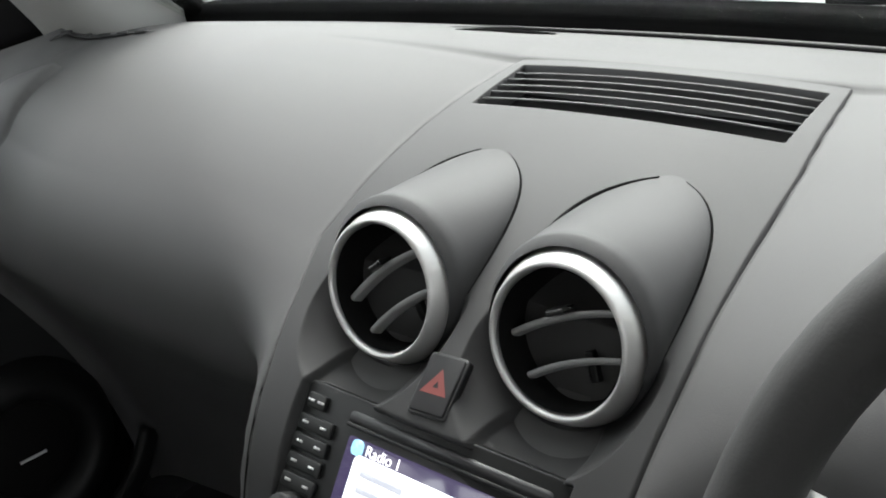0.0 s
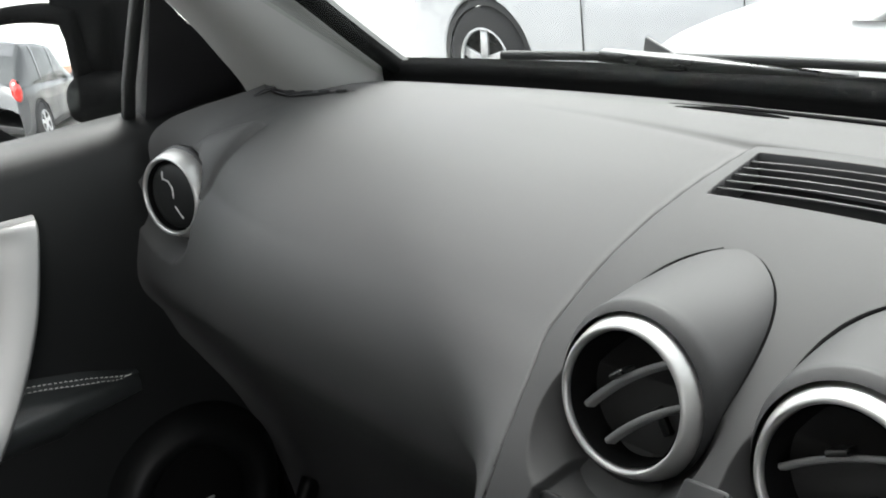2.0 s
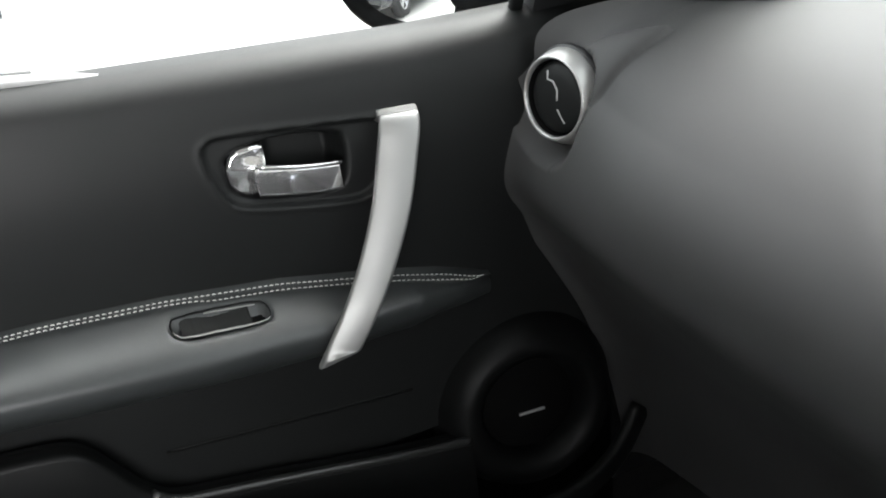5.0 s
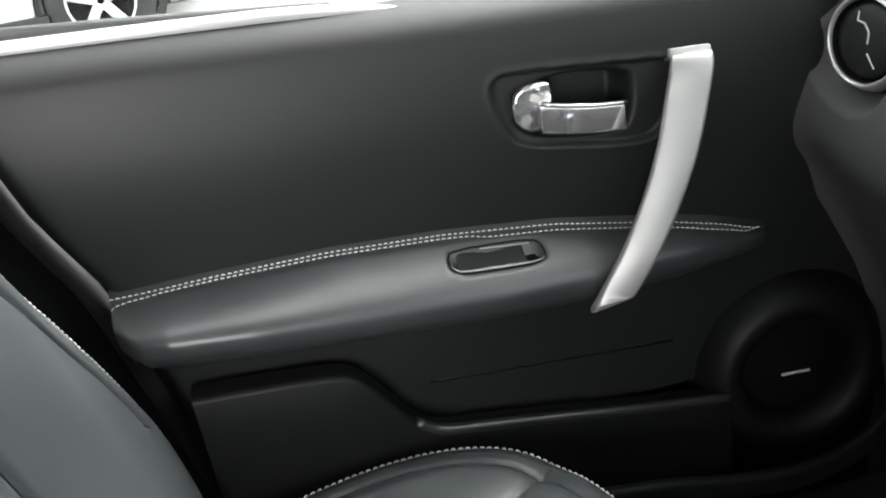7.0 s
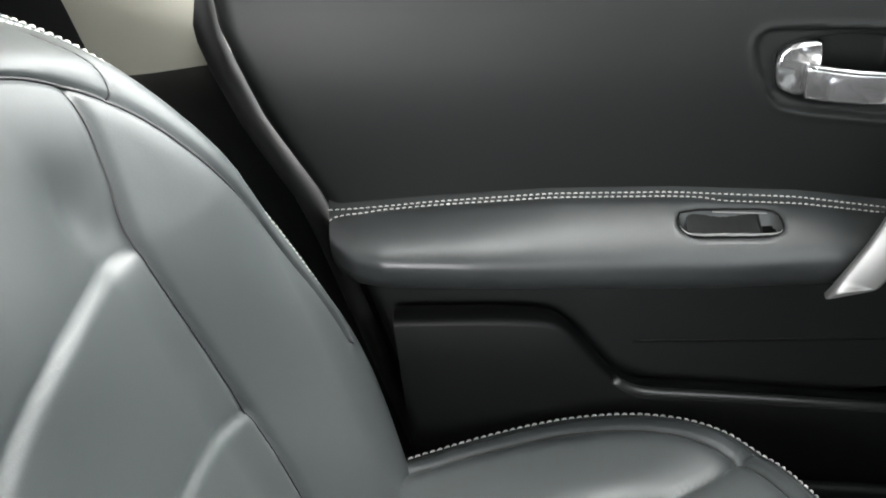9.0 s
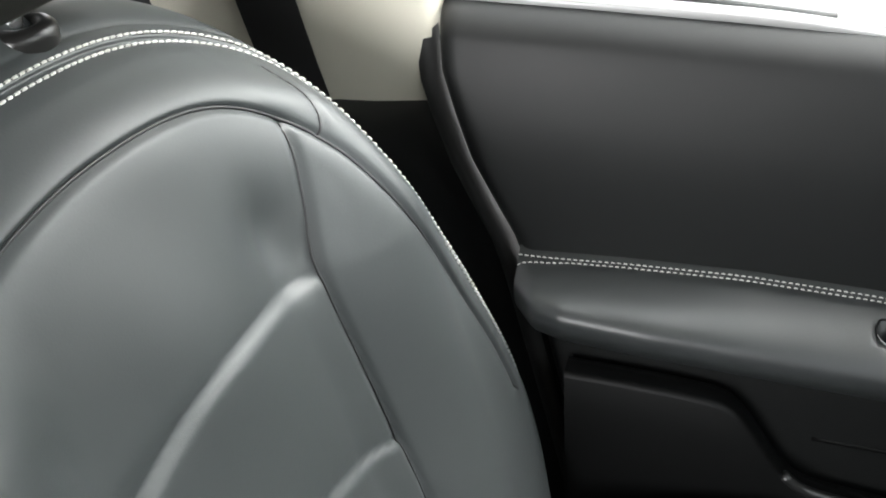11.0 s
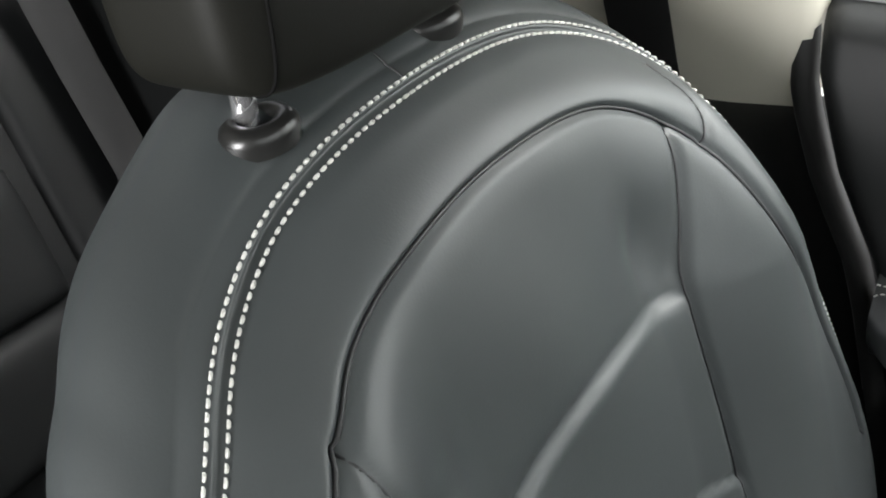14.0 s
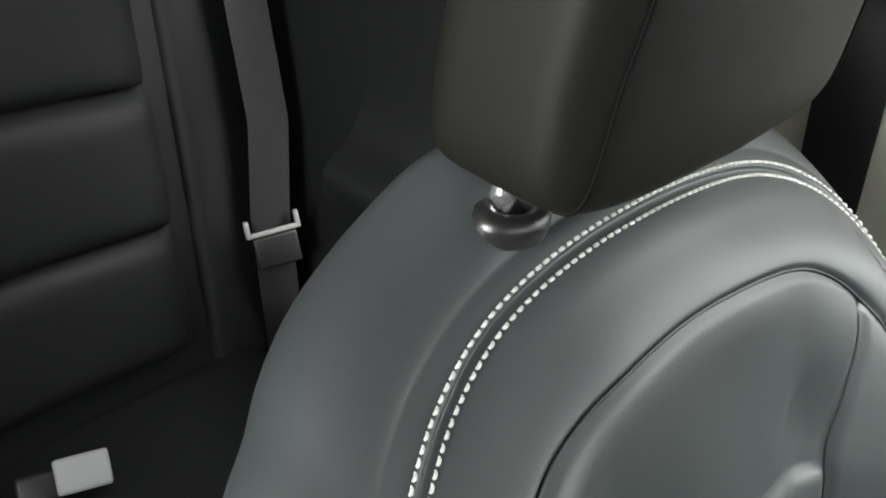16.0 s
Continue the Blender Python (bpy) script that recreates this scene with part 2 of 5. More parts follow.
def rounded(w, h, r, n=4):
    """A rounded rectangle as a section."""
    out = []
    for cx, cy, a0 in ((w / 2 - r, h / 2 - r, 0), (-w / 2 + r, h / 2 - r, 90), (-w / 2 + r, -h / 2 + r, 180), (w / 2 - r, -h / 2 + r, 270)):
        for k in range(n + 1):
            a = radians(a0 + 90 * k / n)
            out.append((cx + r * math.cos(a), cy + r * math.sin(a)))
    return out


def box(w, d, h, m, r=0.003, seg=3):
    """A box with rounded edges, centred on the pose m."""
    bm = bmesh.new()
    bmesh.ops.create_cube(bm, size=1.0)
    bmesh.ops.scale(bm, vec=(w, d, h), verts=bm.verts)
    if r:
        bmesh.ops.bevel(bm, geom=list(bm.edges), offset=min(r, 0.45 * min(w, d, h)), segments=seg, profile=0.5, affect="EDGES")
    bmesh.ops.transform(bm, matrix=m, verts=bm.verts)
    return bm


def plate(outline, thick, m, r=0.0, seg=2):
    """A flat outline (x, y) raised by thick along z, with its upper rim rounded, at the pose m."""
    bm = bmesh.new()
    low = [bm.verts.new((x, y, 0)) for x, y in outline]
    top = [bm.verts.new((x, y, thick)) for x, y in outline]
    n = len(outline)
    bm.faces.new(low[::-1])
    cap = bm.faces.new(top)
    for k in range(n):
        bm.faces.new((low[k], low[(k + 1) % n], top[(k + 1) % n], top[k]))
    if r:
        bmesh.ops.bevel(bm, geom=list(cap.edges), offset=r, segments=seg, profile=0.5, affect="EDGES")
    bmesh.ops.transform(bm, matrix=m, verts=bm.verts)
    return bm


def lathe(profile, m, n=48):
    """A profile (radius, height) turned round the pose's z axis."""
    bm = bmesh.new()
    rows = []
    for r, z in profile:
        if r < 1e-6:
            rows.append([bm.verts.new((0, 0, z))])
        else:
            rows.append([bm.verts.new((r * math.cos(2 * math.pi * k / n), r * math.sin(2 * math.pi * k / n), z)) for k in range(n)])
    for a, b in zip(rows, rows[1:]):
        for k in range(n):
            j = (k + 1) % n
            if len(a) == 1 and len(b) == 1:
                continue
            if len(a) == 1:
                bm.faces.new((a[0], b[k], b[j]))
            elif len(b) == 1:
                bm.faces.new((a[k], a[j], b[0]))
            else:
                bm.faces.new((a[k], a[j], b[j], b[k]))
    bmesh.ops.transform(bm, matrix=m, verts=bm.verts)
    return bm


def facing(at, normal, up=(0, 0, 1)):
    """A pose whose z axis is the normal and whose y axis leans towards up."""
    z = Vector(normal).normalized()
    x = Vector(up).cross(z).normalized()
    y = z.cross(x)
    m = Matrix((x, y, z)).transposed().to_4x4()
    m.translation = at
    return m


def merge(bms):
    """Several pieces of one part as one bmesh."""
    out = bmesh.new()
    for b in bms:
        me = bpy.data.meshes.new("piece")
        b.to_mesh(me)
        b.free()
        out.from_mesh(me)
        bpy.data.meshes.remove(me)
    return out


def stitches(name, line, normals, parent, length=0.0062, gap=0.0030, width=0.0022, high=0.0009, label="pale thread stitching"):
    """A row of thread stitches along a line of places, each a small rounded bar."""
    line = np.asarray(line, float)
    d = np.r_[0, np.cumsum(np.linalg.norm(np.diff(line, axis=0), axis=1))]
    V, F = [], []
    s = 0.0
    rnd = random.Random(5)
    while s + length < d[-1]:
        a, b = s, s + length * rnd.uniform(0.93, 1.04)
        pa, pb = [np.array([np.interp(q, d, line[:, k]) for k in range(3)]) for q in (a, b)]
        nm = np.array([np.interp((a + b) / 2, d, normals[:, k]) for k in range(3)])
        nm /= np.linalg.norm(nm)
        t = (pb - pa) / (np.linalg.norm(pb - pa) + 1e-9)
        w = np.cross(nm, t) * width / 2
        base = len(V)
        mid = (pa + pb) / 2 + nm * high
        for p, k, up in ((pa, 0.55, -0.2), (pa * 0.75 + pb * 0.25, 1.0, 0.9), (pa * 0.25 + pb * 0.75, 1.0, 0.9), (pb, 0.55, -0.2)):
            c = p + nm * high * up
            V += [c - w * k - nm * high * 0.8, c - w * k * 0.6 + nm * high * 0.3, c + w * k * 0.6 + nm * high * 0.3, c + w * k - nm * high * 0.8]
        for r in range(3):
            o = base + 4 * r
            for j in range(3):
                F.append((o + j, o + j + 1, o + j + 5, o + j + 4))
        F += [(base, base + 1, base + 2, base + 3), (base + 15, base + 14, base + 13, base + 12)]
        s += length + gap
    me = bpy.data.meshes.new(name)
    me.from_pydata([tuple(v) for v in V], [], F)
    me.update()
    ob = link_mesh(name, me, M_THREAD, parent, label)
    return tagged(ob, kind="stuff")


# ---------------------------------------------------------------- dashboard
dash = empty("dashboard", (0, 0.1, 0.7), "dark grey soft-touch dashboard with round silver-ringed vents", "dashboard")

DASH = resample(through_points([(0.335, 1.036), (0.315, 1.046), (0.26, 1.051), (0.19, 1.048), (0.13, 1.039), (0.08, 1.024), (0.04, 1.005), (0.010, 0.980), (-0.008, 0.950), (-0.012, 0.918), (-0.002, 0.880), (0.03, 0.835), (0.082, 0.775), (0.14, 0.70), (0.19, 0.60), (0.22, 0.49)], 900), 300)
CENTRE = resample(through_points([(0.243, 1.039), (0.225, 1.037), (0.18, 1.030), (0.13, 1.018), (0.08, 1.003), (0.035, 0.985), (0.0, 0.967), (-0.04, 0.938), (-0.070, 0.900), (-0.090, 0.85), (-0.105, 0.79), (-0.110, 0.72), (-0.112, 0.64)], 900), 560)


def base_y(x):
    """Where the dashboard meets the windscreen."""
    return 0.335 - 0.25 * x * x


def along_curve(c):
    return np.r_[0, np.cumsum(np.linalg.norm(np.diff(c, axis=0), axis=1))]


def seam_mid(y):
    """Where the middle of the centre panel lies across the car."""
    return np.interp(y, [-0.11, -0.04, 0.0, 0.03, 0.1, 0.26], [0.002, 0.0025, -0.003, -0.009, -0.0115, -0.0115])


def seam_x(y):
    """Half width of the centre panel."""
    return np.interp(y, [-0.11, -0.08, -0.04, 0.0, 0.03, 0.1, 0.14, 0.2, 0.262], [0.108, 0.112, 0.1195, 0.125, 0.130, 0.131, 0.130, 0.1245, 0.119])


SV, SVN = Vector((-0.625, 0.036, 0.976)), Vector((0.23, -0.95, 0.13)).normalized()
xs = np.r_[np.linspace(-0.680, -0.640, 14), np.linspace(-0.6375, -0.50, 60), np.linspace(-0.497, -0.21, 50), np.linspace(-0.205, 0.205, 190), np.linspace(0.21, 0.69, 40)]
pad = np.zeros((len(xs), len(DASH), 3))
nrm = np.gradient(DASH, axis=0)
nrm = np.stack([nrm[:, 1], -nrm[:, 0]], 1)
nrm /= np.linalg.norm(nrm, axis=1)[:, None]
MIDDLE = np.vstack([through_points([(0.335, 1.036), (0.318, 1.044), (0.29, 1.045), (0.262, 1.0425), (0.245, 1.0402)], 30)[:-1], CENTRE + (0, -0.0014)])
ds, cs = along_curve(DASH), along_curve(MIDDLE)
match = np.stack([np.interp(ds * 1.01, cs, MIDDLE[:, k]) for k in (0, 1)], 1)
for i, x in enumerate(xs):
    edge_ = max(0.0, (-0.645 - x) / 0.036)
    drop = 0.018 * (1 - math.sqrt(max(0.0, 1 - min(1, edge_) ** 2)))
    k = np.clip((DASH[:, 0] - 0.02) / (0.335 - 0.02), 0, 1)
    yy = DASH[:, 0] + k * (base_y(x) - 0.335) + drop * nrm[:, 0]
    zz = DASH[:, 1] + drop * nrm[:, 1]
    # towards the door the pad swings forward under the side vent
    swing = 0.037 * step(-0.42, -0.65, x) * step(1.048, 0.985, zz) * (0.35 + 0.65 * step(0.86, 0.955, zz))
    yy = yy + swing
    # towards the middle it takes on the centre panel's shape: widely on top, closely below
    past = np.abs(x - seam_mid(match[:, 0])) - seam_x(match[:, 0])
    reach_ = np.interp(ds, [0.15, 0.28, 0.38, 0.48], [0.24, 0.17, 0.085, 0.042])
    blend = np.clip((reach_ - past) / (reach_ - 0.006), 0, 1) ** 1.6
    sink = step(-0.0002, -0.0042, past) * 0.022 * step(0.09, 0.12, ds)
    yy = yy + blend * (match[:, 0] + k * (base_y(x) - 0.335) - yy) + sink * 0.5
    zz = zz + blend * (match[:, 1] - zz) - sink
    pad[i] = np.stack([np.full(len(yy), x), yy, zz], 1)
# the pad lies back round the side vent
rel = pad - np.array(SV)
along = rel @ np.array(SVN)
off = np.linalg.norm(rel - along[..., None] * np.array(SVN), axis=-1)
low_ = np.clip(-rel[..., 2] / (off + 1e-9), -1, 1)
reach_ = 0.0495 + 0.0100 * step(-0.2, 0.9, low_)
goal = along + (-0.0120 - along) * np.clip((reach_ - off) / (reach_ - 0.0430), 0, 1) ** 0.6
lie = np.clip(along - np.where(off < 0.0430, -0.018, goal), 0, 1) * (off < reach_)
pad -= lie[..., None] * np.array(SVN)
# a low teardrop hood runs back from the side vent
hn = Vector((0.15, -0.50, 0.85)).normalized()
ha, hb = SV - SVN * 0.012, Vector((-0.550, 0.108, 1.032))
axis_ = np.array((hb - ha).normalized())
s_ = ((pad - np.array(ha)) @ axis_) / (hb - ha).length
d_ = (pad - np.array(ha)) @ np.cross(axis_, np.array(hn))
w_ = 0.0455 * (1 - np.clip(s_, 0, 1) ** 1.7) ** 0.8
swell = np.sqrt(np.clip(1 - (d_ / np.maximum(w_, 1e-4)) ** 2, 0, 1)) * (0.014 - 0.006 * np.clip(s_, 0, 1)) * step(0.0, 0.45, s_) * (s_ < 1) * (off > 0.040)
pad += swell[..., None] * np.array(hn)
# and its end draws in towards the windscreen
pad[..., 0] -= 0.014 * step(1.005, 0.95, pad[..., 2]) * step(-0.60, -0.67, pad[..., 0])
pad[..., 0] += 0.088 * step(0.02, 0.13, pad[..., 1]) * step(-0.52, -0.68, pad[..., 0]) * step(0.93, 0.99, pad[..., 2])


def pad_z(x, y):
    """The height of the dash top at a place."""
    c = pad[:, : len(DASH) // 2].reshape(-1, 3)
    near_ = np.argsort((c[:, 0] - x) ** 2 + (c[:, 1] - y) ** 2)[:4]
    return float(np.mean(c[near_, 2]))


grid_mesh("dash_pad", pad, M_DASH, dash)

# centre panel with scoops round the two vents
VENTS = [(-0.058, 0.001, 0.980), (0.060, 0.001, 0.980)]
VN = Vector((0, -0.965, 0.262)).normalized()
RING = 0.0445


nc = len(CENTRE)
ux = np.linspace(-1, 1, 420)
cen_n = np.gradient(CENTRE, axis=0)
cen_n = np.stack([cen_n[:, 1], -cen_n[:, 0]], 1)
cen_n /= np.linalg.norm(cen_n, axis=1)[:, None]
P = np.zeros((len(ux), nc, 3))
for i, u in enumerate(ux):
    hw = seam_x(CENTRE[:, 0])
    x = seam_mid(CENTRE[:, 0]) + u * hw
    rim = step(0.987, 1.0, abs(u)) * 0.0026
    P[i, :, 0] = x
    P[i, :, 1] = CENTRE[:, 0] - rim * cen_n[:, 0]
    P[i, :, 2] = CENTRE[:, 1] - rim * cen_n[:, 1] + 0.004 * (1 - u * u)
for c in VENTS:
    rel = P - np.array(c)
    along = rel @ np.array(VN)
    flat = rel - along[..., None] * np.array(VN)
    r = np.linalg.norm(flat, axis=-1)
    lower = np.clip((flat[..., 2] * -1) / (r + 1e-9), -1, 1)
    reach = 0.0495 + 0.0105 * step(-0.5, 1.0, lower)
    w_ = np.clip((reach - r) / (reach - 0.0450), 0, 1) ** 0.75
    goal = along + (-0.0150 - along) * w_
    goal = np.where(r < 0.0445, -0.020, goal)
    P -= (np.clip(along - goal, 0, 1) * (r < reach))[..., None] * np.array(VN)
# grille mouth and radio bay sink into the panel
X, Y = P[..., 0], P[..., 1]
mouth = step(0.1105, 0.109, np.abs(X + 0.0115)) * step(0.1705, 0.172, Y) * step(0.2315, 0.230, Y)
P[..., 2] -= mouth * 0.03
bay = step(0.0905, 0.089, np.abs(X - 0.004)) * step(0.9375, 0.936, P[..., 2]) * (Y < 0.0)
P -= (bay * 0.008)[..., None] * np.array((0, -0.75, 0.66))
grid_mesh("centre_panel", P, M_PANEL, dash, "satin dark grey centre panel with flowing vent hoods", flip=True)
# recessed gap round the panel
gap = [(seam_mid(y) + s * (seam_x(y) + 0.0012), y, z - 0.0026) for s, seq in ((-1, range(nc - 1, -1, -5)), (1, range(0, nc, 5))) for y, z in [tuple(CENTRE[k]) for k in seq]]
part("panel_joint", sweep(gap, circle(0.0009, 6), up=(0, 0.3, 1)), M_COWL, dash)

# hoods behind the vents
for c in VENTS:
    tip = Vector((c[0] - 0.006, 0.134, 1.016))
    rows = []
    for k in np.linspace(0, 1, 30):
        cc = (Vector(c) - VN * 0.004).lerp(tip, k) + Vector((0, 0, 0.002 * math.sin(math.pi * k)))
        rad = float(np.interp(k, [0, 0.05], [0.0458, 0.0492])) * (1 - k**2.8) ** 0.55 if k < 1 else 0.0005
        m = facing(cc, VN.lerp(Vector((0, -1, 0.05)), k))
        tall = min(1.0, (0.0465 * (1 - k) ** 1.55 + 0.005) / max(rad, 0.001))
        rows.append([m @ Vector((rad * math.cos(a), rad * tall * math.sin(a), 0)) for a in np.linspace(0, 2 * math.pi, 56, endpoint=False)])
    hood = grid_mesh("vent_hood", [[tuple(v) for v in r] for r in rows], M_PANEL, dash, close_v=True)
    # dark joint where the hood leaves the panel; thick left line paints contact shadow
    joint = [[], []]
    for r in rows[2:]:
        a = np.array([tuple(v) for v in r])
        over = a[:, 2] - np.interp(-a[:, 1], -CENTRE[:, 0], CENTRE[:, 1]) - 0.004 * (1 - (a[:, 0] / 0.125) ** 2)
        for q in range(len(a)):
            o = (q + 1) % len(a)
            if over[q] * over[o] < 0:
                w = over[q] / (over[q] - over[o])
                pt = a[q] + w * (a[o] - a[q])
                if pt[1] > 0.016:
                    joint[0 if pt[0] < np.mean(a[:, 0]) else 1].append(tuple(pt))
    for side_, thick in zip(joint, (0.0024, 0.0010)):
        if len(side_) > 8:
            part("hood_joint_shadow", sweep(resample(np.array(side_), 60), circle(thick, 8), scale=[0.35 + 0.65 * math.sin(math.pi * min(1, (q + 2) / 58)) for q in range(60)]), M_COWL, hood)


def air_vent(c, normal, up, closed=False, r=RING, twist=0.0, name="air_vent"):
    """A round vent: silver ring, black barrel, louvres (or a closed flap)."""
    m = facing(c, normal, up) @ pose(0, 0, 0, 0, 0, twist)
    k = r / 0.0445
    ring = part(name, lathe([(0.0362 * k, -0.004), (0.0363 * k, 0.0015), (0.0370 * k, 0.0036), (0.0384 * k, 0.0042), (0.0400 * k, 0.0028), (0.0442 * k, -0.0068), (0.0456 * k, -0.0115), (0.0458 * k, -0.0145), (0.044 * k, -0.016)], m, 96), M_SATIN, dash, "round air vent with a satin silver ring")
    part("vent_seat", lathe([(0.0446 * k, -0.012), (0.0478 * k, -0.0125), (0.0485 * k, -0.018), (0.044 * k, -0.03)], m, 72), M_BLACK, ring)
    part("barrel", lathe([(0.0354 * k, 0.001), (0.0345 * k, -0.004), (0.034 * k, -0.04), (0.02 * k, -0.06), (0, -0.062)], m, 64), M_COWL, ring)
    if closed:
        bm = lathe([(0, 0.0005), (0.02 * k, 0.0), (0.030 * k, -0.0015), (0.0338 * k, -0.0045), (0.0345 * k, -0.01)], m, 64)
        part("flap", bm, M_DOOR, ring, "closed dark grey vent flap")
        zig = [(-0.012, 0.024), (-0.011, 0.016), (-0.003, 0.015), (0.003, 0.008), (0.003, -0.002)]
        zig2 = [(0.004, -0.010), (0.013, -0.022)]
        for z in (zig, zig2):
            pts = resample([m @ Vector((x * k, y * k, 0.0006 - 0.004 * ((x * x + y * y) / 0.0011) ** 2)) for x, y in z], 14)
            part("flap_edge", sweep(pts, circle(0.0009, 6), up=normal), M_PRINT, ring)
        return ring
    for y0, bow in ((0.0065, 0.0035), (-0.0160, 0.0030)):
        w = math.sqrt(max(0.0, 0.0325**2 - y0 * y0)) * k
        cols = []
        for t in np.linspace(-1, 1, 26):
            cx, cy = t * w, y0 * k + bow * (1 - t * t)
            sec = rounded(0.0075, 0.0034, 0.0014, 3)
            cols.append([tuple(m @ Vector((cx, cy + b + 0.25 * a, -0.010 + a))) for a, b in sec])
        grid_mesh("louvre", cols, M_LOUVRE, ring, close_v=True)
    grid_mesh("louvre_grip", [[tuple(m @ Vector((x * k, 0.0137 * k + b, -0.0075 + a))) for a, b in rounded(0.011, 0.0036, 0.0014, 3)] for x in np.linspace(-0.005, 0.005, 6)], M_GUIDE, ring, close_v=True)
    part("louvre_link", box(0.005 * k, 0.016 * k, 0.010, m @ Matrix.Translation((0.004 * k, -0.017 * k, -0.021)), 0.001), M_DOORLOW, ring)
    return ring


air_vent(VENTS[0], VN, (0, 0, 1), twist=38)
air_vent(VENTS[1], VN, (0, 0, 1), twist=22)

# passenger's side vent on its own hood
air_vent(SV, SVN, (0, 0, 1), closed=True, r=0.0425, twist=0)
# top grille
grille = part("speaker_grille", box(0.222, 0.062, 0.004, pose(-0.0115, 0.201, 1.0125, 6, 0, 0), 0.001), M_COWL, dash, "long black slatted grille in the dashboard top")
for k in range(5):
    y = 0.1825 + k * 0.0100
    z = float(np.interp(-y, -CENTRE[:, 0], CENTRE[:, 1]))
    pts = [(x, y + 0.002 * (1 - (x / 0.11) ** 2), z - 0.0015 + 0.004 * (1 - (x / 0.12) ** 2)) for x in np.linspace(-0.1215, 0.0985, 18)]
    part("slat", sweep(pts, [(a, b) for a, b in rounded(0.0024, 0.0012, 0.0005, 2)], up=(0, 0.1, 1)), M_DASH, grille)

# slot for the windscreen air and the small side demister
for a, b, w in ((-0.235, 0.55, 0.0045), (-0.225, -0.135, 0.008)):
    pts = [(x, base_y(x) - (0.030 if w < 0.006 else 0.038) - (0.006 * max(0, (-0.19 - x) / 0.05)), pad_z(x, base_y(x) - 0.034) + 0.0004) for x in np.linspace(a, b, 40)]
    tp = [min(1.0, 0.12 + q / 9) for q in range(40)] if w < 0.006 else [0.15 + 0.85 * math.sin(math.pi * (q + 0.5) / 40) ** 0.8 for q in range(40)]
    part("demister_slot", sweep(pts, rounded(w, 0.002, 0.0009, 2), scale=tp), M_COWL, dash)
pts = [(x, base_y(x) - 0.0235, pad_z(x, base_y(x) - 0.0235) + 0.0006) for x in np.linspace(-0.225, 0.55, 40)]
part("demister_lip", sweep(pts, rounded(0.005, 0.002, 0.0009, 2), scale=[min(1.0, 0.15 + q / 9) for q in range(40)]), M_PANEL, dash)
dn = resample([(-0.588, 0.122), (-0.588, 0.142), (-0.566, 0.160), (-0.542, 0.177), (-0.520, 0.190)], 24)
dpts = [(x, y, pad_z(x, y) + 0.0012) for x, y in dn]
dm = part("side_demister", sweep(dpts, rounded(0.015, 0.002, 0.0009, 2), scale=[0.25 + 0.75 * math.sin(math.pi * min(1, (q + 1) / 20)) for q in range(24)]), M_BLACK, dash, "small black side window demister")
for q in (4, 8, 12, 16, 20):
    x, y, z = dpts[q]
    part("slat", box(0.011, 0.0055, 0.003, pose(x, y, z + 0.0004, 0, 0, 35), 0.0009), M_PANEL, dm)

# hazard switch between the vents
hm = facing((0.004, -0.0250, 0.9490), (0, -0.60, 0.80), (0, 0.8, 0.6)) @ pose(0, 0, 0, 0, 0, 3)
part("switch_gap", plate(rounded(0.0245, 0.034, 0.002, 3), 0.0050, hm @ Matrix.Translation((0, 0, 0.0)), 0.0005), M_BLACK, dash)
hz = part("hazard_switch", plate(rounded(0.0222, 0.0315, 0.0018, 3), 0.006, hm @ Matrix.Translation((0, 0, 0.0004)), 0.0008), M_SWITCH, dash, "dark hazard light switch with a red triangle")
tri = [(0, 0.0075), (-0.0083, -0.0065), (0.0083, -0.0065)]
tri_in = [(0, 0.0008), (-0.0018, -0.0030), (0.0018, -0.0030)]
bm = bmesh.new()
tm = hm @ Matrix.Translation((0, 0.001, 0.0066))
o, q = [bm.verts.new(tm @ Vector((*p, 0))) for p in tri], [bm.verts.new(tm @ Vector((*p, 0))) for p in tri_in]
for k in range(3):
    bm.faces.new((o[k], o[(k + 1) % 3], q[(k + 1) % 3], q[k]))
part("warning_triangle", bm, M_RED, hz)

# ---------------------------------------------------------------- radio with its screen
radio = empty("navigation_radio", (0.004, -0.07, 0.87), "dark navigation radio with a lit screen and buttons", "car radio")
RM = facing((0.004, -0.064, 0.897), (0, -0.80, 0.60), (0, 0.6, 0.8))
RM.translation = Vector((0.004, -0.0605, 0.905))
part("fascia", plate(rounded(0.178, 0.090, 0.004, 4), 0.006, RM @ Matrix.Translation((0, -0.008, -0.006)), 0.0012), M_DOORLOW, radio)
for k, (y, h) in enumerate(((0.0265, 0.0085), (0.0140, 0.0085), (0.0030, 0.0085), (-0.0080, 0.0085), (-0.0190, 0.0085))):
    w = 0.0135 if k == 0 else 0.026
    b = part("button", plate(rounded(w, h, 0.0014, 3), 0.003, RM @ Matrix.Translation((-0.0735 + (-0.004 if k == 0 else 0), y, -0.0005)), 0.0008), M_DOOR, radio)
    for dx in ((-0.0035, 0.004) if k == 0 else (-0.007, 0.007)):
        part("button_mark", box(0.0045, 0.0014, 0.0004, RM @ Matrix.Translation((-0.0735 + dx + (-0.004 if k == 0 else 0), y, 0.0028)), 0), M_PRINT, b)
part("knob", lathe([(0, 0.012), (0.008, 0.0118), (0.0092, 0.0105), (0.0098, 0.002), (0.0098, 0)], RM @ Matrix.Translation((-0.0735, -0.034, 0)), 32), M_DOOR, radio)
part("disc_slot", plate(rounded(0.132, 0.0065, 0.003, 4), 0.0008, RM @ Matrix.Translation((0.014, 0.0265, 0.0002)), 0), M_BLACK, radio)
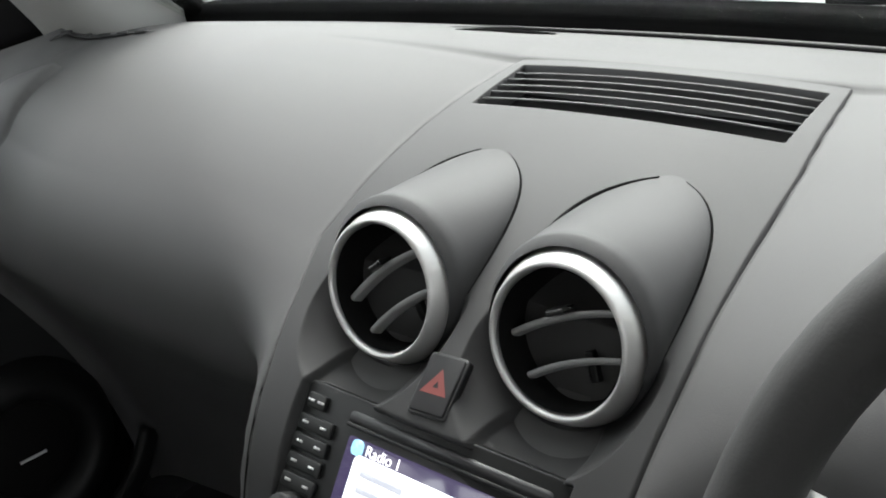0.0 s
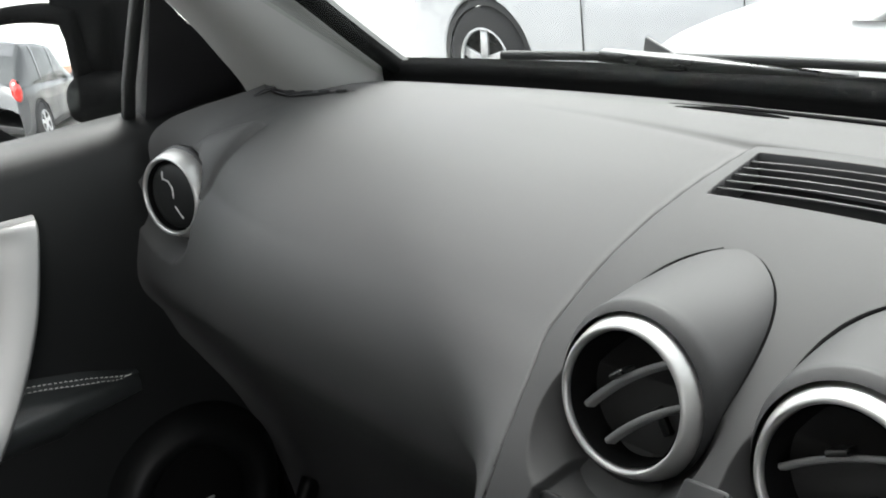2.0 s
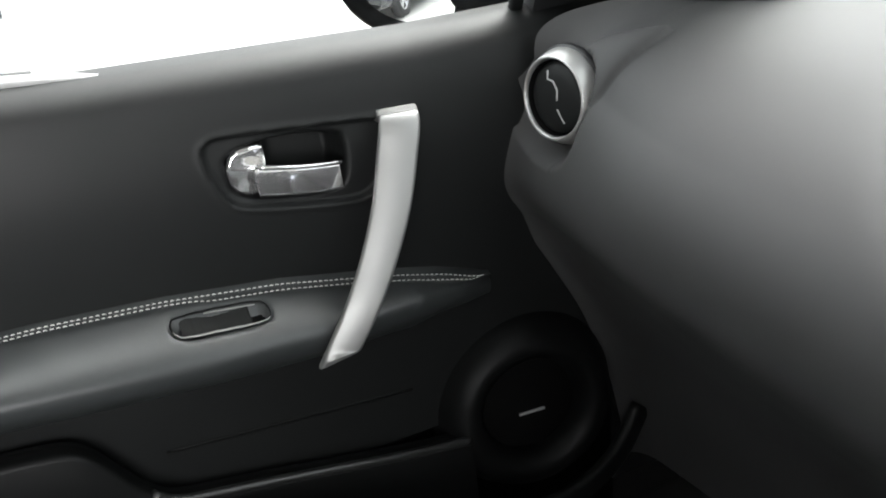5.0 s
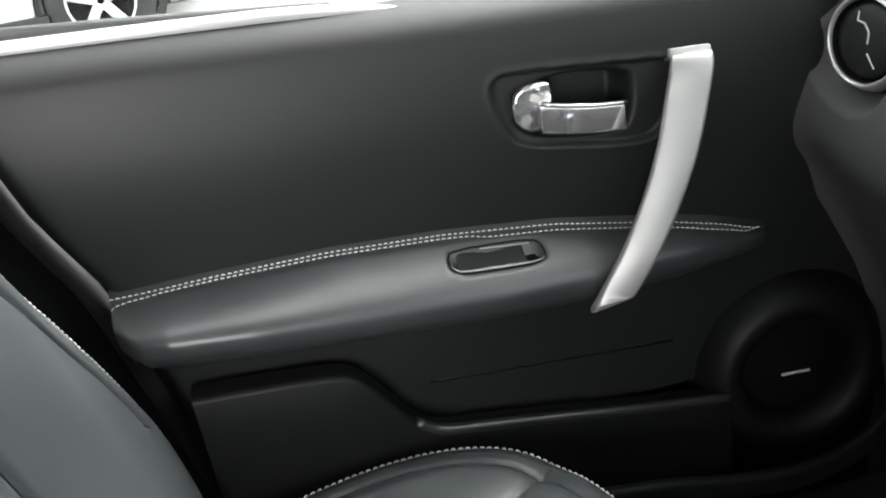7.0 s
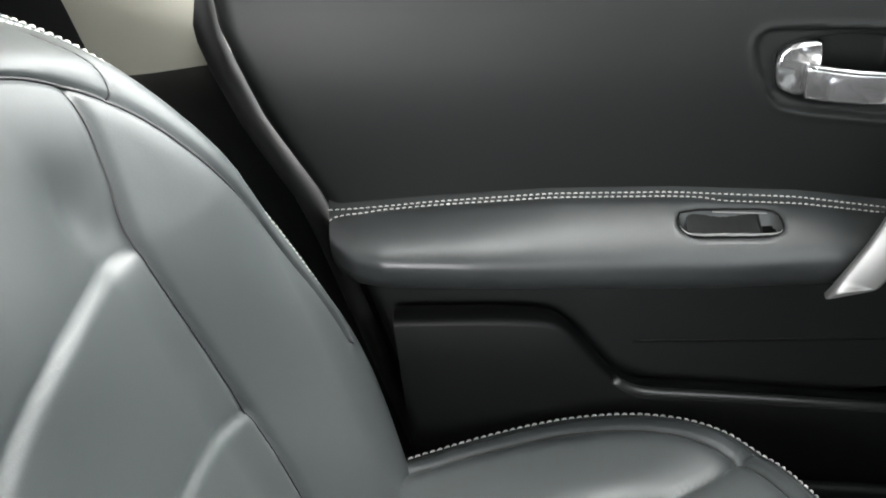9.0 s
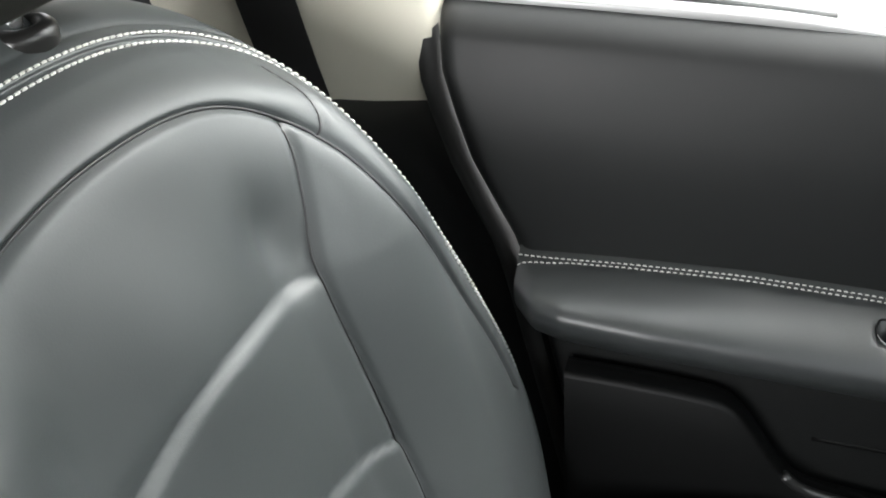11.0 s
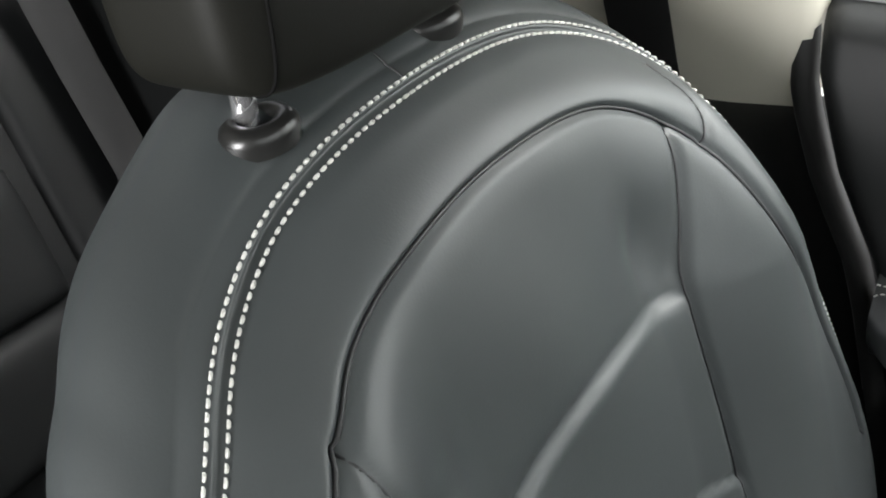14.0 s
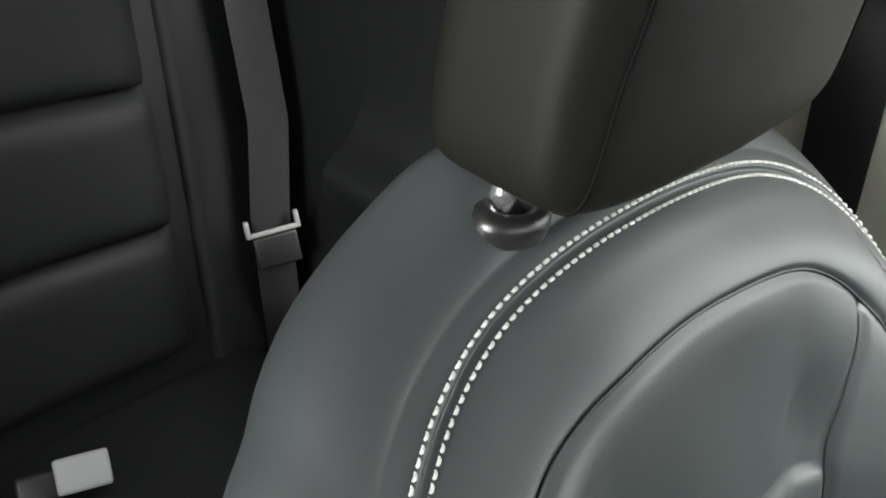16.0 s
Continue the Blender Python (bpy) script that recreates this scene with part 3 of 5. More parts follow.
part("slot_lip", plate(rounded(0.132, 0.0022, 0.001, 3), 0.0022, RM @ Matrix.Translation((0.014, 0.0222, 0.0002)), 0.0006), M_DOOR, radio)
scr = part("screen", plate(rounded(0.128, 0.070, 0.002, 3), 0.0008, RM @ Matrix.Translation((0.016, -0.018, 0.0004)), 0), M_SCREEN, radio, "lit violet radio display")
part("white_box", plate(rounded(0.112, 0.05, 0.004, 4), 0.0003, RM @ Matrix.Translation((0.016, -0.016, 0.0013)), 0), M_SCREENW, scr)
part("icon", plate(rounded(0.0085, 0.0085, 0.003, 4), 0.0003, RM @ Matrix.Translation((-0.040, 0.0122, 0.0013)), 0), M_SCREENB, scr)
for y, w, x in ((0.0005, 0.030, -0.018), (-0.008, 0.018, -0.024)):
    part("text_bar", plate(rounded(w, 0.0034, 0.001, 2), 0.0002, RM @ Matrix.Translation((x, y, 0.0017)), 0), M_SCREEND, scr)
part("text_bar", plate(rounded(0.011, 0.0034, 0.001, 2), 0.0002, RM @ Matrix.Translation((0.055, 0.0122, 0.0013)), 0), M_SCREENT, scr)
fc = bpy.data.curves.new("station_text", "FONT")
fc.body, fc.size, fc.extrude, fc.align_x, fc.align_y = "Radio 1", 0.0082, 0.00015, "LEFT", "CENTER"
ft = new("station_text", fc)
bpy.context.view_layer.update()
tme = bpy.data.meshes.new_from_object(ft.evaluated_get(bpy.context.evaluated_depsgraph_get()))
bpy.data.objects.remove(ft)
tme.transform(RM @ Matrix.Translation((-0.034, 0.0122, 0.0014)))
link_mesh("station_text", tme, M_SCREENT, scr, smooth=False)

# ---------------------------------------------------------------- steering wheel
wheel = empty("steering_wheel", (0.378, -0.1, 0.975), "black leather steering wheel with silver spokes", "steering wheel")
WM = facing((0.380, -0.1, 0.972), (0, -0.92, 0.39))
ringpts = [WM @ Vector((0.186 * math.cos(a), 0.186 * math.sin(a), 0)) for a in np.linspace(0, 2 * math.pi, 72, endpoint=False)]
part("rim", sweep([tuple(p) for p in ringpts], circle(0.0145, 14, 0.017), up=WM.to_3x3() @ Vector((0, 0, 1)), closed=True), M_RUBBER, wheel)
part("hub", lathe([(0, 0.03), (0.05, 0.027), (0.068, 0.016), (0.075, -0.02)], WM, 40), M_BLACK, wheel)
for a in (172, 8):
    d = Vector((math.cos(radians(a)), math.sin(radians(a)), 0))
    pts = [tuple(WM @ (d * q + Vector((0, -0.02 * step(0.06, 0.18, q) * 0, -0.004)))) for q in np.linspace(0.06, 0.178, 10)]
    part("spoke", sweep(pts, rounded(0.040, 0.014, 0.005, 3), up=WM.to_3x3() @ Vector((0, 0, 1))), M_SATIN, wheel, "satin silver spoke")
part("column", lathe([(0.04, -0.02), (0.05, -0.08), (0.055, -0.16)], WM, 32), M_BLACK, wheel)


# ---------------------------------------------------------------- front passenger door
door = empty("car_door", (-0.72, -0.3, 0.5), "closed dark car door with leather armrest and silver pull", "car door")
BELT_Y, BELT_Z = [-0.75, -0.552, -0.338, -0.064, 0.05, 0.2], [1.090, 1.076, 1.059, 1.042, 1.040, 1.038]
REAR_Z, REAR_Y = [0.40, 0.573, 0.657, 0.76, 0.833, 0.873, 0.943, 1.011, 1.09], [-0.535, -0.555, -0.573, -0.595, -0.611, -0.622, -0.654, -0.675, -0.680]
ESC = bspline([(-0.262, 0.993), (-0.272, 0.987), (-0.268, 0.962), (-0.258, 0.936), (-0.245, 0.925), (-0.2, 0.916), (-0.14, 0.903), (-0.118, 0.91), (-0.098, 0.945), (-0.095, 0.975), (-0.104, 0.9775), (-0.18, 0.986), (-0.25, 0.9945), (-0.262, 0.993)], 80)


def inside(P, loop):
    """Whether places (…, 2) lie inside a loop."""
    x, y = P[..., 0], P[..., 1]
    hit = np.zeros(x.shape, bool)
    a = np.asarray(loop)
    for (x0, y0), (x1, y1) in zip(a, np.roll(a, -1, 0)):
        if abs(y1 - y0) < 1e-12:
            continue
        c = ((y0 > y) != (y1 > y)) & (x < (x1 - x0) * (y - y0) / (y1 - y0) + x0)
        hit ^= c
    return hit


# upper trim: a sheet from the belt to below the armrest
nz, ny = 220, 300
P = np.zeros((ny, nz, 3))
for j, v in enumerate(np.linspace(0, 1, nz)):
    a = np.linspace(0, 1, ny)
    z_lo = 0.62
    yr = np.interp(1.06 - v * (1.06 - z_lo), REAR_Z, REAR_Y)
    y = yr + a * (0.20 - yr)
    top = np.interp(y, BELT_Y, BELT_Z)
    z = top - v * (top - z_lo)
    d = top - z
    x = -0.702 - 0.034 * (1 - np.sqrt(1 - np.clip(1 - d / 0.026, 0, 1) ** 2)) + 0.026 * (1 - np.exp(-d / 0.045)) - 0.022 * step(0.08, 0.30, d)
    rear = 0.018 * (1 - np.sqrt(np.clip(1 - (1 - np.clip((y - yr) / 0.018, 0, 1)) ** 2, 0, 1)))
    P[:, j] = np.stack([x - rear, y, z], 1)
YZ = P[..., 1:]
ins = inside(YZ, ESC)
dist = far_from(YZ, ESC)
P[..., 0] += np.where(ins, -0.007 * step(0.0, 0.004, dist), 0.0015 * np.exp(-((dist / 0.004) ** 2)))
bowl = bspline([(-0.254, 0.970), (-0.246, 0.981), (-0.2, 0.984), (-0.15, 0.977), (-0.140, 0.968), (-0.143, 0.93), (-0.152, 0.914), (-0.2, 0.922), (-0.245, 0.930), (-0.255, 0.945), (-0.254, 0.970)], 60)
bi, bd = inside(YZ, bowl), far_from(YZ, bowl)
P[..., 0] += np.where(bi, -0.035 * step(0.0, 0.012, bd), 0)
grid_mesh("door_trim", P, M_DOOR, door, "dark moulded upper door trim", flip=True)
part("handle_bezel", sweep([(-0.6955, y, z) for y, z in bowl[:-1]], circle(0.0022, 6), up=(1, 0, 0), closed=True), M_DOORLOW, door)

ridge = [p for p in ESC if p[1] > 0.970 and p[0] < -0.104]
part("bezel_ridge", sweep([(-0.6935, y, z) for y, z in resample(np.array(sorted(ridge, key=lambda p: p[0])), 30)], circle(0.0016, 8), up=(1, 0, 0)), M_DOOR, door)

# chrome inner handle
HX = -0.694
handle = empty("inner_handle", (0, 0, 0))
handle.parent = door
handle.location = (HX + 0.72, -0.2 + 0.3, 0.95 - 0.5)
tagged(handle, "chrome inner door handle")


def yz_plate(name, outline, x, thick, material, parent, label="", r=0.002, seg=3):
    """An outline in (y, z) raised by thick towards the cabin."""
    m = Matrix(((0, 0, 1, x), (1, 0, 0, 0), (0, 1, 0, 0), (0, 0, 0, 1)))
    return part(name, plate([tuple(p) for p in outline], thick, m, r, seg), material, parent, label)


yz_plate("pivot_cap", bspline([(-0.217, 0.9765), (-0.232, 0.979), (-0.247, 0.974), (-0.252, 0.960), (-0.249, 0.942), (-0.240, 0.935), (-0.224, 0.934), (-0.219, 0.94), (-0.217, 0.955), (-0.216, 0.97), (-0.217, 0.9765)], 40)[:-1], HX - 0.004, 0.009, M_CHROME, handle, r=0.003)
lever = []
for t in np.linspace(0, 1, 16):
    y = -0.228 + t * 0.075
    zc, hh = 0.9465 - 0.014 * t, 0.013 - 0.0008 * t
    xx = HX + 0.003 + 0.010 * math.sin(math.pi * min(1, t * 0.6 + 0.2))
    lever.append([(xx + a - 0.12 * b, y, zc + b) for a, b in rounded(0.006, 2 * hh, 0.0028, 4)])
grid_mesh("lever", lever, M_CHROME, handle, "chrome lever", close_v=True)
part("lever_edge", sweep([(HX + 0.010 + 0.006 * math.sin(math.pi * t), -0.226 + 0.075 * t, 0.9595 - 0.014 * t) for t in np.linspace(0, 1, 14)], circle(0.0022, 8)), M_CHROME, handle)

# silver pull bar
cl = through_points([(-0.692, -0.095, 0.974), (-0.668, -0.097, 0.977), (-0.655, -0.109, 0.945), (-0.642, -0.125, 0.907), (-0.630, -0.148, 0.866), (-0.620, -0.173, 0.830), (-0.617, -0.197, 0.797), (-0.620, -0.207, 0.779)], 60)
tang = np.gradient(cl, axis=0)
rows = []
for k, p in enumerate(cl):
    t = Vector(tang[k]).normalized()
    w = Vector((0.25, 0.95, 0.0))
    w = (w - t * w.dot(t)).normalized()
    n = t.cross(w).normalized()
    if n.x < 0:
        n = -n
    hw = 0.0182 - 0.0045 * step(12, 56, k)
    cut = 0.030 * step(46, 59, k)
    rows.append([tuple(Vector(p) + w * a + n * (b - 0.10 * a * a / 0.018) - t * (cut * (a + hw) / (2 * hw))) for a, b in rounded(2 * hw, 0.011, 0.003, 4)])
grid_mesh("pull_bar", rows, M_BAR, door, "satin silver slanted pull bar", close_v=True)

# leather armrest pad with two stitched rows
ST = np.array([(-0.612, 0.872), (-0.526, 0.8725), (-0.43, 0.870), (-0.331, 0.861), (-0.227, 0.845), (-0.118, 0.818), (-0.018, 0.787)])
EDGE = np.array([(-0.612, 0.862), (-0.571, 0.860), (-0.486, 0.850), (-0.395, 0.838), (-0.299, 0.826), (-0.217, 0.817), (-0.164, 0.811), (-0.10, 0.805), (-0.05, 0.796), (-0.014, 0.786)])
OUT = ([-0.615, -0.595, -0.57, -0.5, -0.3, -0.2, -0.1, -0.05, -0.012], [-0.662, -0.632, -0.622, -0.620, -0.626, -0.634, -0.652, -0.668, -0.690])
rows = []
for y in np.linspace(-0.614, -0.014, 150):
    zs, ze, xo = np.interp(y, ST[:, 0], ST[:, 1]), np.interp(y, EDGE[:, 0], EDGE[:, 1]), np.interp(y, *OUT)
    fat = float(np.interp(y, [-0.6, -0.1, -0.014], [0.050, 0.045, 0.008]))
    h = float(np.interp(y, [-0.07, -0.014], [1.0, 0.1]))
    sec = bspline([(-0.706, zs + 0.012 * h), (-0.698, zs + 0.011 * h), (-0.690, zs + 0.004 * h), (-0.680, zs - 0.001), (xo - 0.02, 0.35 * zs + 0.65 * ze + 0.001), (xo - 0.002, ze - 0.001), (xo + 0.002, ze - 0.012), (xo - 0.006, ze - 0.030), (xo - 0.03 * h, ze - fat), (-0.70, ze - fat - 0.014 * h)], 46)
    rows.append([(x, y, z) for x, z in sec])
rows = np.array(rows)
ny_, ns_ = rows.shape[:2]
sx = rows[..., 0]
dx = np.abs(sx + 0.681)
upper = np.arange(ns_)[None] < 24
rows[..., 2] -= np.where(upper, 0.0018 * np.exp(-((dx / 0.0028) ** 2)), 0)
# the bay of the window switch sinks into the pad
plain = rows.copy()
sw = bspline([(-0.328, -0.665), (-0.332, -0.658), (-0.328, -0.6475), (-0.318, -0.6465), (-0.29, -0.6480), (-0.258, -0.6500), (-0.247, -0.6515), (-0.243, -0.660), (-0.247, -0.6705), (-0.258, -0.6715), (-0.29, -0.6705), (-0.318, -0.6680), (-0.328, -0.665)], 70)
yx = np.stack([rows[..., 1], rows[..., 0]], -1)
dip = inside(yx, sw) & upper
rows[..., 2] -= np.where(dip, 0.010 * step(0, 0.003, far_from(yx, sw)), 0)
arm = grid_mesh("armrest", rows, M_ARMLEATHER, door, "dark leather armrest with pale double stitching", flip=True)
for off in (-0.0030, 0.0030):
    line = []
    for k in range(ny_ - 2):
        j = int(np.argmin(np.abs(sx[k, :26] - (-0.681 + off))))
        line.append(rows[k, j])
    lr = resample(np.array(line), 260)
    ker = np.ones(9) / 9
    for c in (0, 2):
        lr[4:-4, c] = np.convolve(lr[:, c], ker, "valid")
    lr[:, 2] += 0.0009
    stitches("stitching", lr, np.tile((0.45, 0, 0.9), (260, 1)), arm, length=0.0033, gap=0.0019, width=0.0012, high=0.0006)
# window switch


def arm_z(x, y):
    """The height of the armrest's top before the switch bay."""
    r = plain[int(np.argmin(np.abs(plain[:, 0, 1] - y)))][:26]
    r = r[np.argsort(r[:, 0])]
    return float(np.interp(x, r[:, 0], r[:, 2]))


bez = part("window_switch", sweep([(x, y, arm_z(x, y) - 0.0004) for y, x in sw[:-1]], circle(0.0010, 6), closed=True), M_DOORLOW, arm, "black window switch in the armrest")
near_lip = np.array([(x + 0.0004, y, arm_z(x, y) + 0.0002) for y, x in sw[:-1] if x > -0.655])
part("switch_lip", sweep(resample(near_lip[np.argsort(near_lip[:, 1])], 30), circle(0.0012, 6), scale=[math.sin(math.pi * (q + 0.5) / 30) ** 0.4 for q in range(30)]), M_GREYPIL, bez, "pale near lip of the switch bay")
rock = []
for y in np.linspace(-0.323, -0.262, 24):
    t = (y + 0.323) / 0.061
    deep = 0.0035 + 0.0022 * math.sin(math.pi * t) ** 2
    rock.append([(x, y, arm_z(x, y) - deep - 0.0012 * math.sin(math.pi * q)) for q, x in zip(np.linspace(0, 1, 8), np.linspace(-0.6675, -0.6500, 8) - 0.003 * t)])
rock += [[(x, y + 0.001, z - 0.006) for x, y, z in rock[-1]]]
grid_mesh("rocker", rock, M_DOORLOW, bez, flip=True)
part("rocker_edge", sweep([(-0.6690 - 0.002 * t, -0.300 + 0.045 * t, arm_z(-0.668, -0.300 + 0.045 * t) - 0.0022) for t in np.linspace(0, 1, 12)], circle(0.0008, 6)), M_GREYPIL, bez)
part("switch_well", box(0.018, 0.078, 0.002, pose(-0.6595, -0.288, arm_z(-0.6595, -0.288) - 0.0105, -7, 16, 0), 0.0008), M_COWL, bez)

# lower trim with the map pocket
LOW = [(-0.572, 0.772), (-0.50, 0.766), (-0.447, 0.759), (-0.432, 0.753), (-0.417, 0.738), (-0.395, 0.70), (-0.378, 0.678), (-0.362, 0.668), (-0.34, 0.664), (-0.25, 0.648), (-0.15, 0.6265), (-0.066, 0.614), (-0.05, 0.60), (-0.05, 0.42), (-0.53, 0.42)]
top_edge = bspline(LOW[:12], 90)
rows = []
for y, z in top_edge:
    sec = [(-0.688, z - 0.012), (-0.686, z - 0.001), (-0.676, z + 0.0008), (-0.665, z + 0.0005), (-0.6605, z - 0.0012), (-0.6590, z - 0.005), (-0.658, z - 0.04), (-0.657, z - 0.10), (-0.662, 0.44), (-0.68, 0.40)]
    rows.append([(x, y, zq) for x, zq in sec])
grid_mesh("map_pocket", rows, M_DOORLOW, door, "hard dark map pocket along the door foot")
rim_ = np.array([p for p in top_edge if p[0] > -0.385])
part("pocket_rim", sweep([(-0.664, y, z - 0.0005) for y, z in resample(rim_, 50)], circle(0.0052, 10), up=(1, 0, 0)), M_DOORRIM, door, "glossy rim of the map pocket, lightened for its highlight")
part("pocket_back", box(0.004, 0.75, 0.40, pose(-0.712, -0.24, 0.60), 0), M_DOORLOW, door)
yz_plate("pocket_tab", [(-0.158, 0.648), (-0.137, 0.649), (-0.139, 0.634), (-0.137, 0.622), (-0.143, 0.623), (-0.147, 0.636)], -0.706, 0.004, M_GREYPIL, door, r=0.001)
part("pocket_ledge", sweep([(-0.700, y, 0.699 - 0.098 * (y + 0.347)) for y in np.linspace(-0.36, -0.11, 12)], rounded(0.006, 0.004, 0.001, 2)), M_DOORLOW, door)

# speaker pod
SM = facing((-0.672, 0.012, 0.622), (1, -0.10, 0.12))
sp = part("speaker_pod", lathe([(0.112, -0.06), (0.104, -0.022), (0.092, 0.004), (0.080, 0.016), (0.070, 0.017), (0.060, 0.010), (0.055, -0.004), (0.053, -0.014)], SM, 64), M_DOORLOW, door, "round door loudspeaker pod")
part("foot_lip", sweep(through_points([(-0.655, -0.30, 0.545), (-0.645, -0.152, 0.531), (-0.640, -0.073, 0.515), (-0.640, 0.005, 0.505), (-0.645, 0.060, 0.509), (-0.655, 0.11, 0.53), (-0.668, 0.15, 0.57)], 40), rounded(0.014, 0.030, 0.006, 4)), M_DOOR, door)
part("speaker_mesh", lathe([(0, 0.0), (0.035, -0.003), (0.054, -0.011)], SM, 48), M_COWL, sp)
part("badge", box(0.030, 0.0032, 0.002, SM @ pose(0.0, -0.006, 0.001, 0, 0, 0) , 0.0005), M_PRINT, sp)

# window glass, seal and mirror triangle
yz = [(-0.665, 1.05), (0.055, 1.02), (0.085, 1.16), (0.0, 1.30), (-0.15, 1.40), (-0.70, 1.42)]
m = Matrix.Translation((0, 0, 0))


def leaning(y, z, x0=-0.742):
    return (x0 + 0.32 * max(0.0, z - 1.05), y, z)


def leaning_plate(name, outline, thick, material, parent, label="", x0=-0.742):
    bm = bmesh.new()
    a = [bm.verts.new(leaning(y, z, x0)) for y, z in outline]
    b = [bm.verts.new((leaning(y, z, x0)[0] + thick, y, z)) for y, z in outline]
    n = len(outline)
    bm.faces.new(a[::-1])
    bm.faces.new(b)
    for k in range(n):
        bm.faces.new((a[k], a[(k + 1) % n], b[(k + 1) % n], b[k]))
    return part(name, bm, material, parent, label, smooth=False)


sill_y = np.linspace(-0.678, -0.22, 24)
sill_z = np.interp(sill_y, BELT_Y, BELT_Z)
# flat sill top, its sky glare put into the pale colour
part("sill_ledge", sweep([(-0.7305, y, z + 0.0005 - 0.012 * step(-0.45, -0.22, y)) for y, z in zip(sill_y, sill_z)], rounded(0.022, 0.008, 0.003, 3)), M_SILL, door, "lip along the window sill, pale with painted sky glare")
part("outer_strip", sweep([(-0.756, y, z + 0.005 - 0.040 * (y + 0.67)) for y, z in zip(sill_y, sill_z) if y < -0.36], rounded(0.010, 0.014, 0.004, 3)), M_RUBBER, door, "black outer window strip")
pane = leaning_plate("window_pane", yz, 0.004, M_GLASS, door, "clear side window glass")
pane.visible_shadow = False
leaning_plate("mirror_triangle", [(0.062, 1.02), (0.25, 1.00), (0.20, 1.045), (0.155, 1.085), (0.112, 1.13), (0.085, 1.165)], 0.03, M_BLACK, door, "black triangle behind the door mirror", x0=-0.742)
part("triangle_strip", sweep([leaning(0.050, 1.025, -0.722), leaning(0.058, 1.07, -0.722), leaning(0.070, 1.13, -0.722), leaning(0.085, 1.20, -0.722)], rounded(0.012, 0.010, 0.002, 2), up=(1, 0, 0)), M_DOOR, door)
part("outer_skin", box(0.02, 1.05, 0.56, pose(-0.785, -0.25, 0.65), 0.01), M_DARKPAINT, door)

# outside mirror
mirror = part("door_mirror", box(0.02, 0.02, 0.02, pose(-0.84, 0.12, 1.04), 0.004), M_BLACK, door, "black door mirror with real glass")
MC, MNR = Vector((-0.965, 0.035, 1.054)), Vector((0.50, -1.0, 0.07)).normalized()
MM = facing(MC, MNR)
shape = bspline([(0.085, 0.062), (0.03, 0.070), (-0.045, 0.064), (-0.085, 0.030), (-0.088, -0.020), (-0.060, -0.058), (-0.01, -0.073), (0.05, -0.074), (0.085, -0.070), (0.087, 0.0), (0.085, 0.062)], 60)[:-1] * 1.08
rows = []
for k, (s, dz) in enumerate(((0.90, -0.003), (0.93, 0.006), (1.0, 0.012), (1.12, 0.010), (1.18, 0.0), (1.18, -0.02), (1.05, -0.05), (0.75, -0.075), (0.3, -0.085))):
    rows.append([tuple(MM @ Vector((x * s, y * s, dz))) for x, y in shape])
grid_mesh("mirror_housing", rows, M_COWL, mirror, close_v=True)
dome = np.array([[tuple(MM @ Vector((x * s, y * s, 0.003 - ((x * s) ** 2 + (y * s) ** 2) / (2 * 1.1)))) for x, y in shape] for s in np.linspace(0.02, 0.915, 14)])
grid_mesh("mirror_glass", dome, M_MIRROR, mirror, "convex door mirror glass reflecting a parked car", close_v=True)
part("mirror_arm", merge([sweep([(-0.755, 0.135, 1.035), (-0.80, 0.11, 1.035), (-0.86, 0.085, 1.04)], rounded(0.10, 0.05, 0.02, 4)), box(0.10, 0.07, 0.19, pose(-0.885, 0.115, 1.085, 0, 0, 20), 0.025, 4)]), M_COWL, mirror)

# ---------------------------------------------------------------- pillars
E1 = through_points([(-0.640, 0.150, 1.02), (-0.632, 0.138, 1.054), (-0.628, 0.114, 1.092), (-0.618, 0.076, 1.142), (-0.60, -0.02, 1.25), (-0.57, -0.20, 1.45)], 40)
E2 = through_points([(-0.556, 0.285, 1.025), (-0.557, 0.258, 1.047), (-0.558, 0.215, 1.086), (-0.558, 0.172, 1.126), (-0.545, 0.05, 1.235), (-0.50, -0.18, 1.445)], 40)
rows = []
for p1, p2 in zip(E1, E2):
    mid = (p1 + p2) / 2 + np.array((0.034, -0.030, 0.004))
    out1, out2 = p1 + np.array((-0.10, 0.06, 0.0)), p2 + np.array((-0.01, 0.035, 0.01))
    rows.append(bspline([out1, p1 + (-0.02, 0.012, 0), p1 + (0.004, -0.004, 0), mid * 0.5 + p1 * 0.5 + (0.008, -0.010, 0), mid, mid * 0.4 + p2 * 0.6 + (0.006, 0.0, 0), p2, out2], 28))
apil = grid_mesh("trim_a_pillar", rows, M_GREYPIL)
tagged(apil, "pale grey windscreen pillar trim", "pillar trim", kind="structure")

bp = empty("b_pillar_trim", (-0.74, -0.75, 0.9), "cream plastic door pillar trim over a dark foot", "pillar trim", kind="structure")
rows = []
for z in np.linspace(0.994, 1.45, 30):
    q = z - 0.994
    rows.append([(-0.735 + a + 0.30 * q, y - 0.02 * q, z + c * (1 - step(0.0, 0.05, q))) for a, y, c in ((-0.05, -0.672, 0.018), (-0.012, -0.674, 0.016), (0.010, -0.682, 0.010), (0.016, -0.695, 0.002), (0.017, -0.74, 0.0), (0.016, -0.80, 0.0), (0.014, -0.88, 0.0), (0.0, -0.93, 0.0), (-0.05, -0.94, 0.0))])
grid_mesh("upper_trim", rows, M_CREAM, bp, "cream upper pillar trim", flip=True)
rows = []
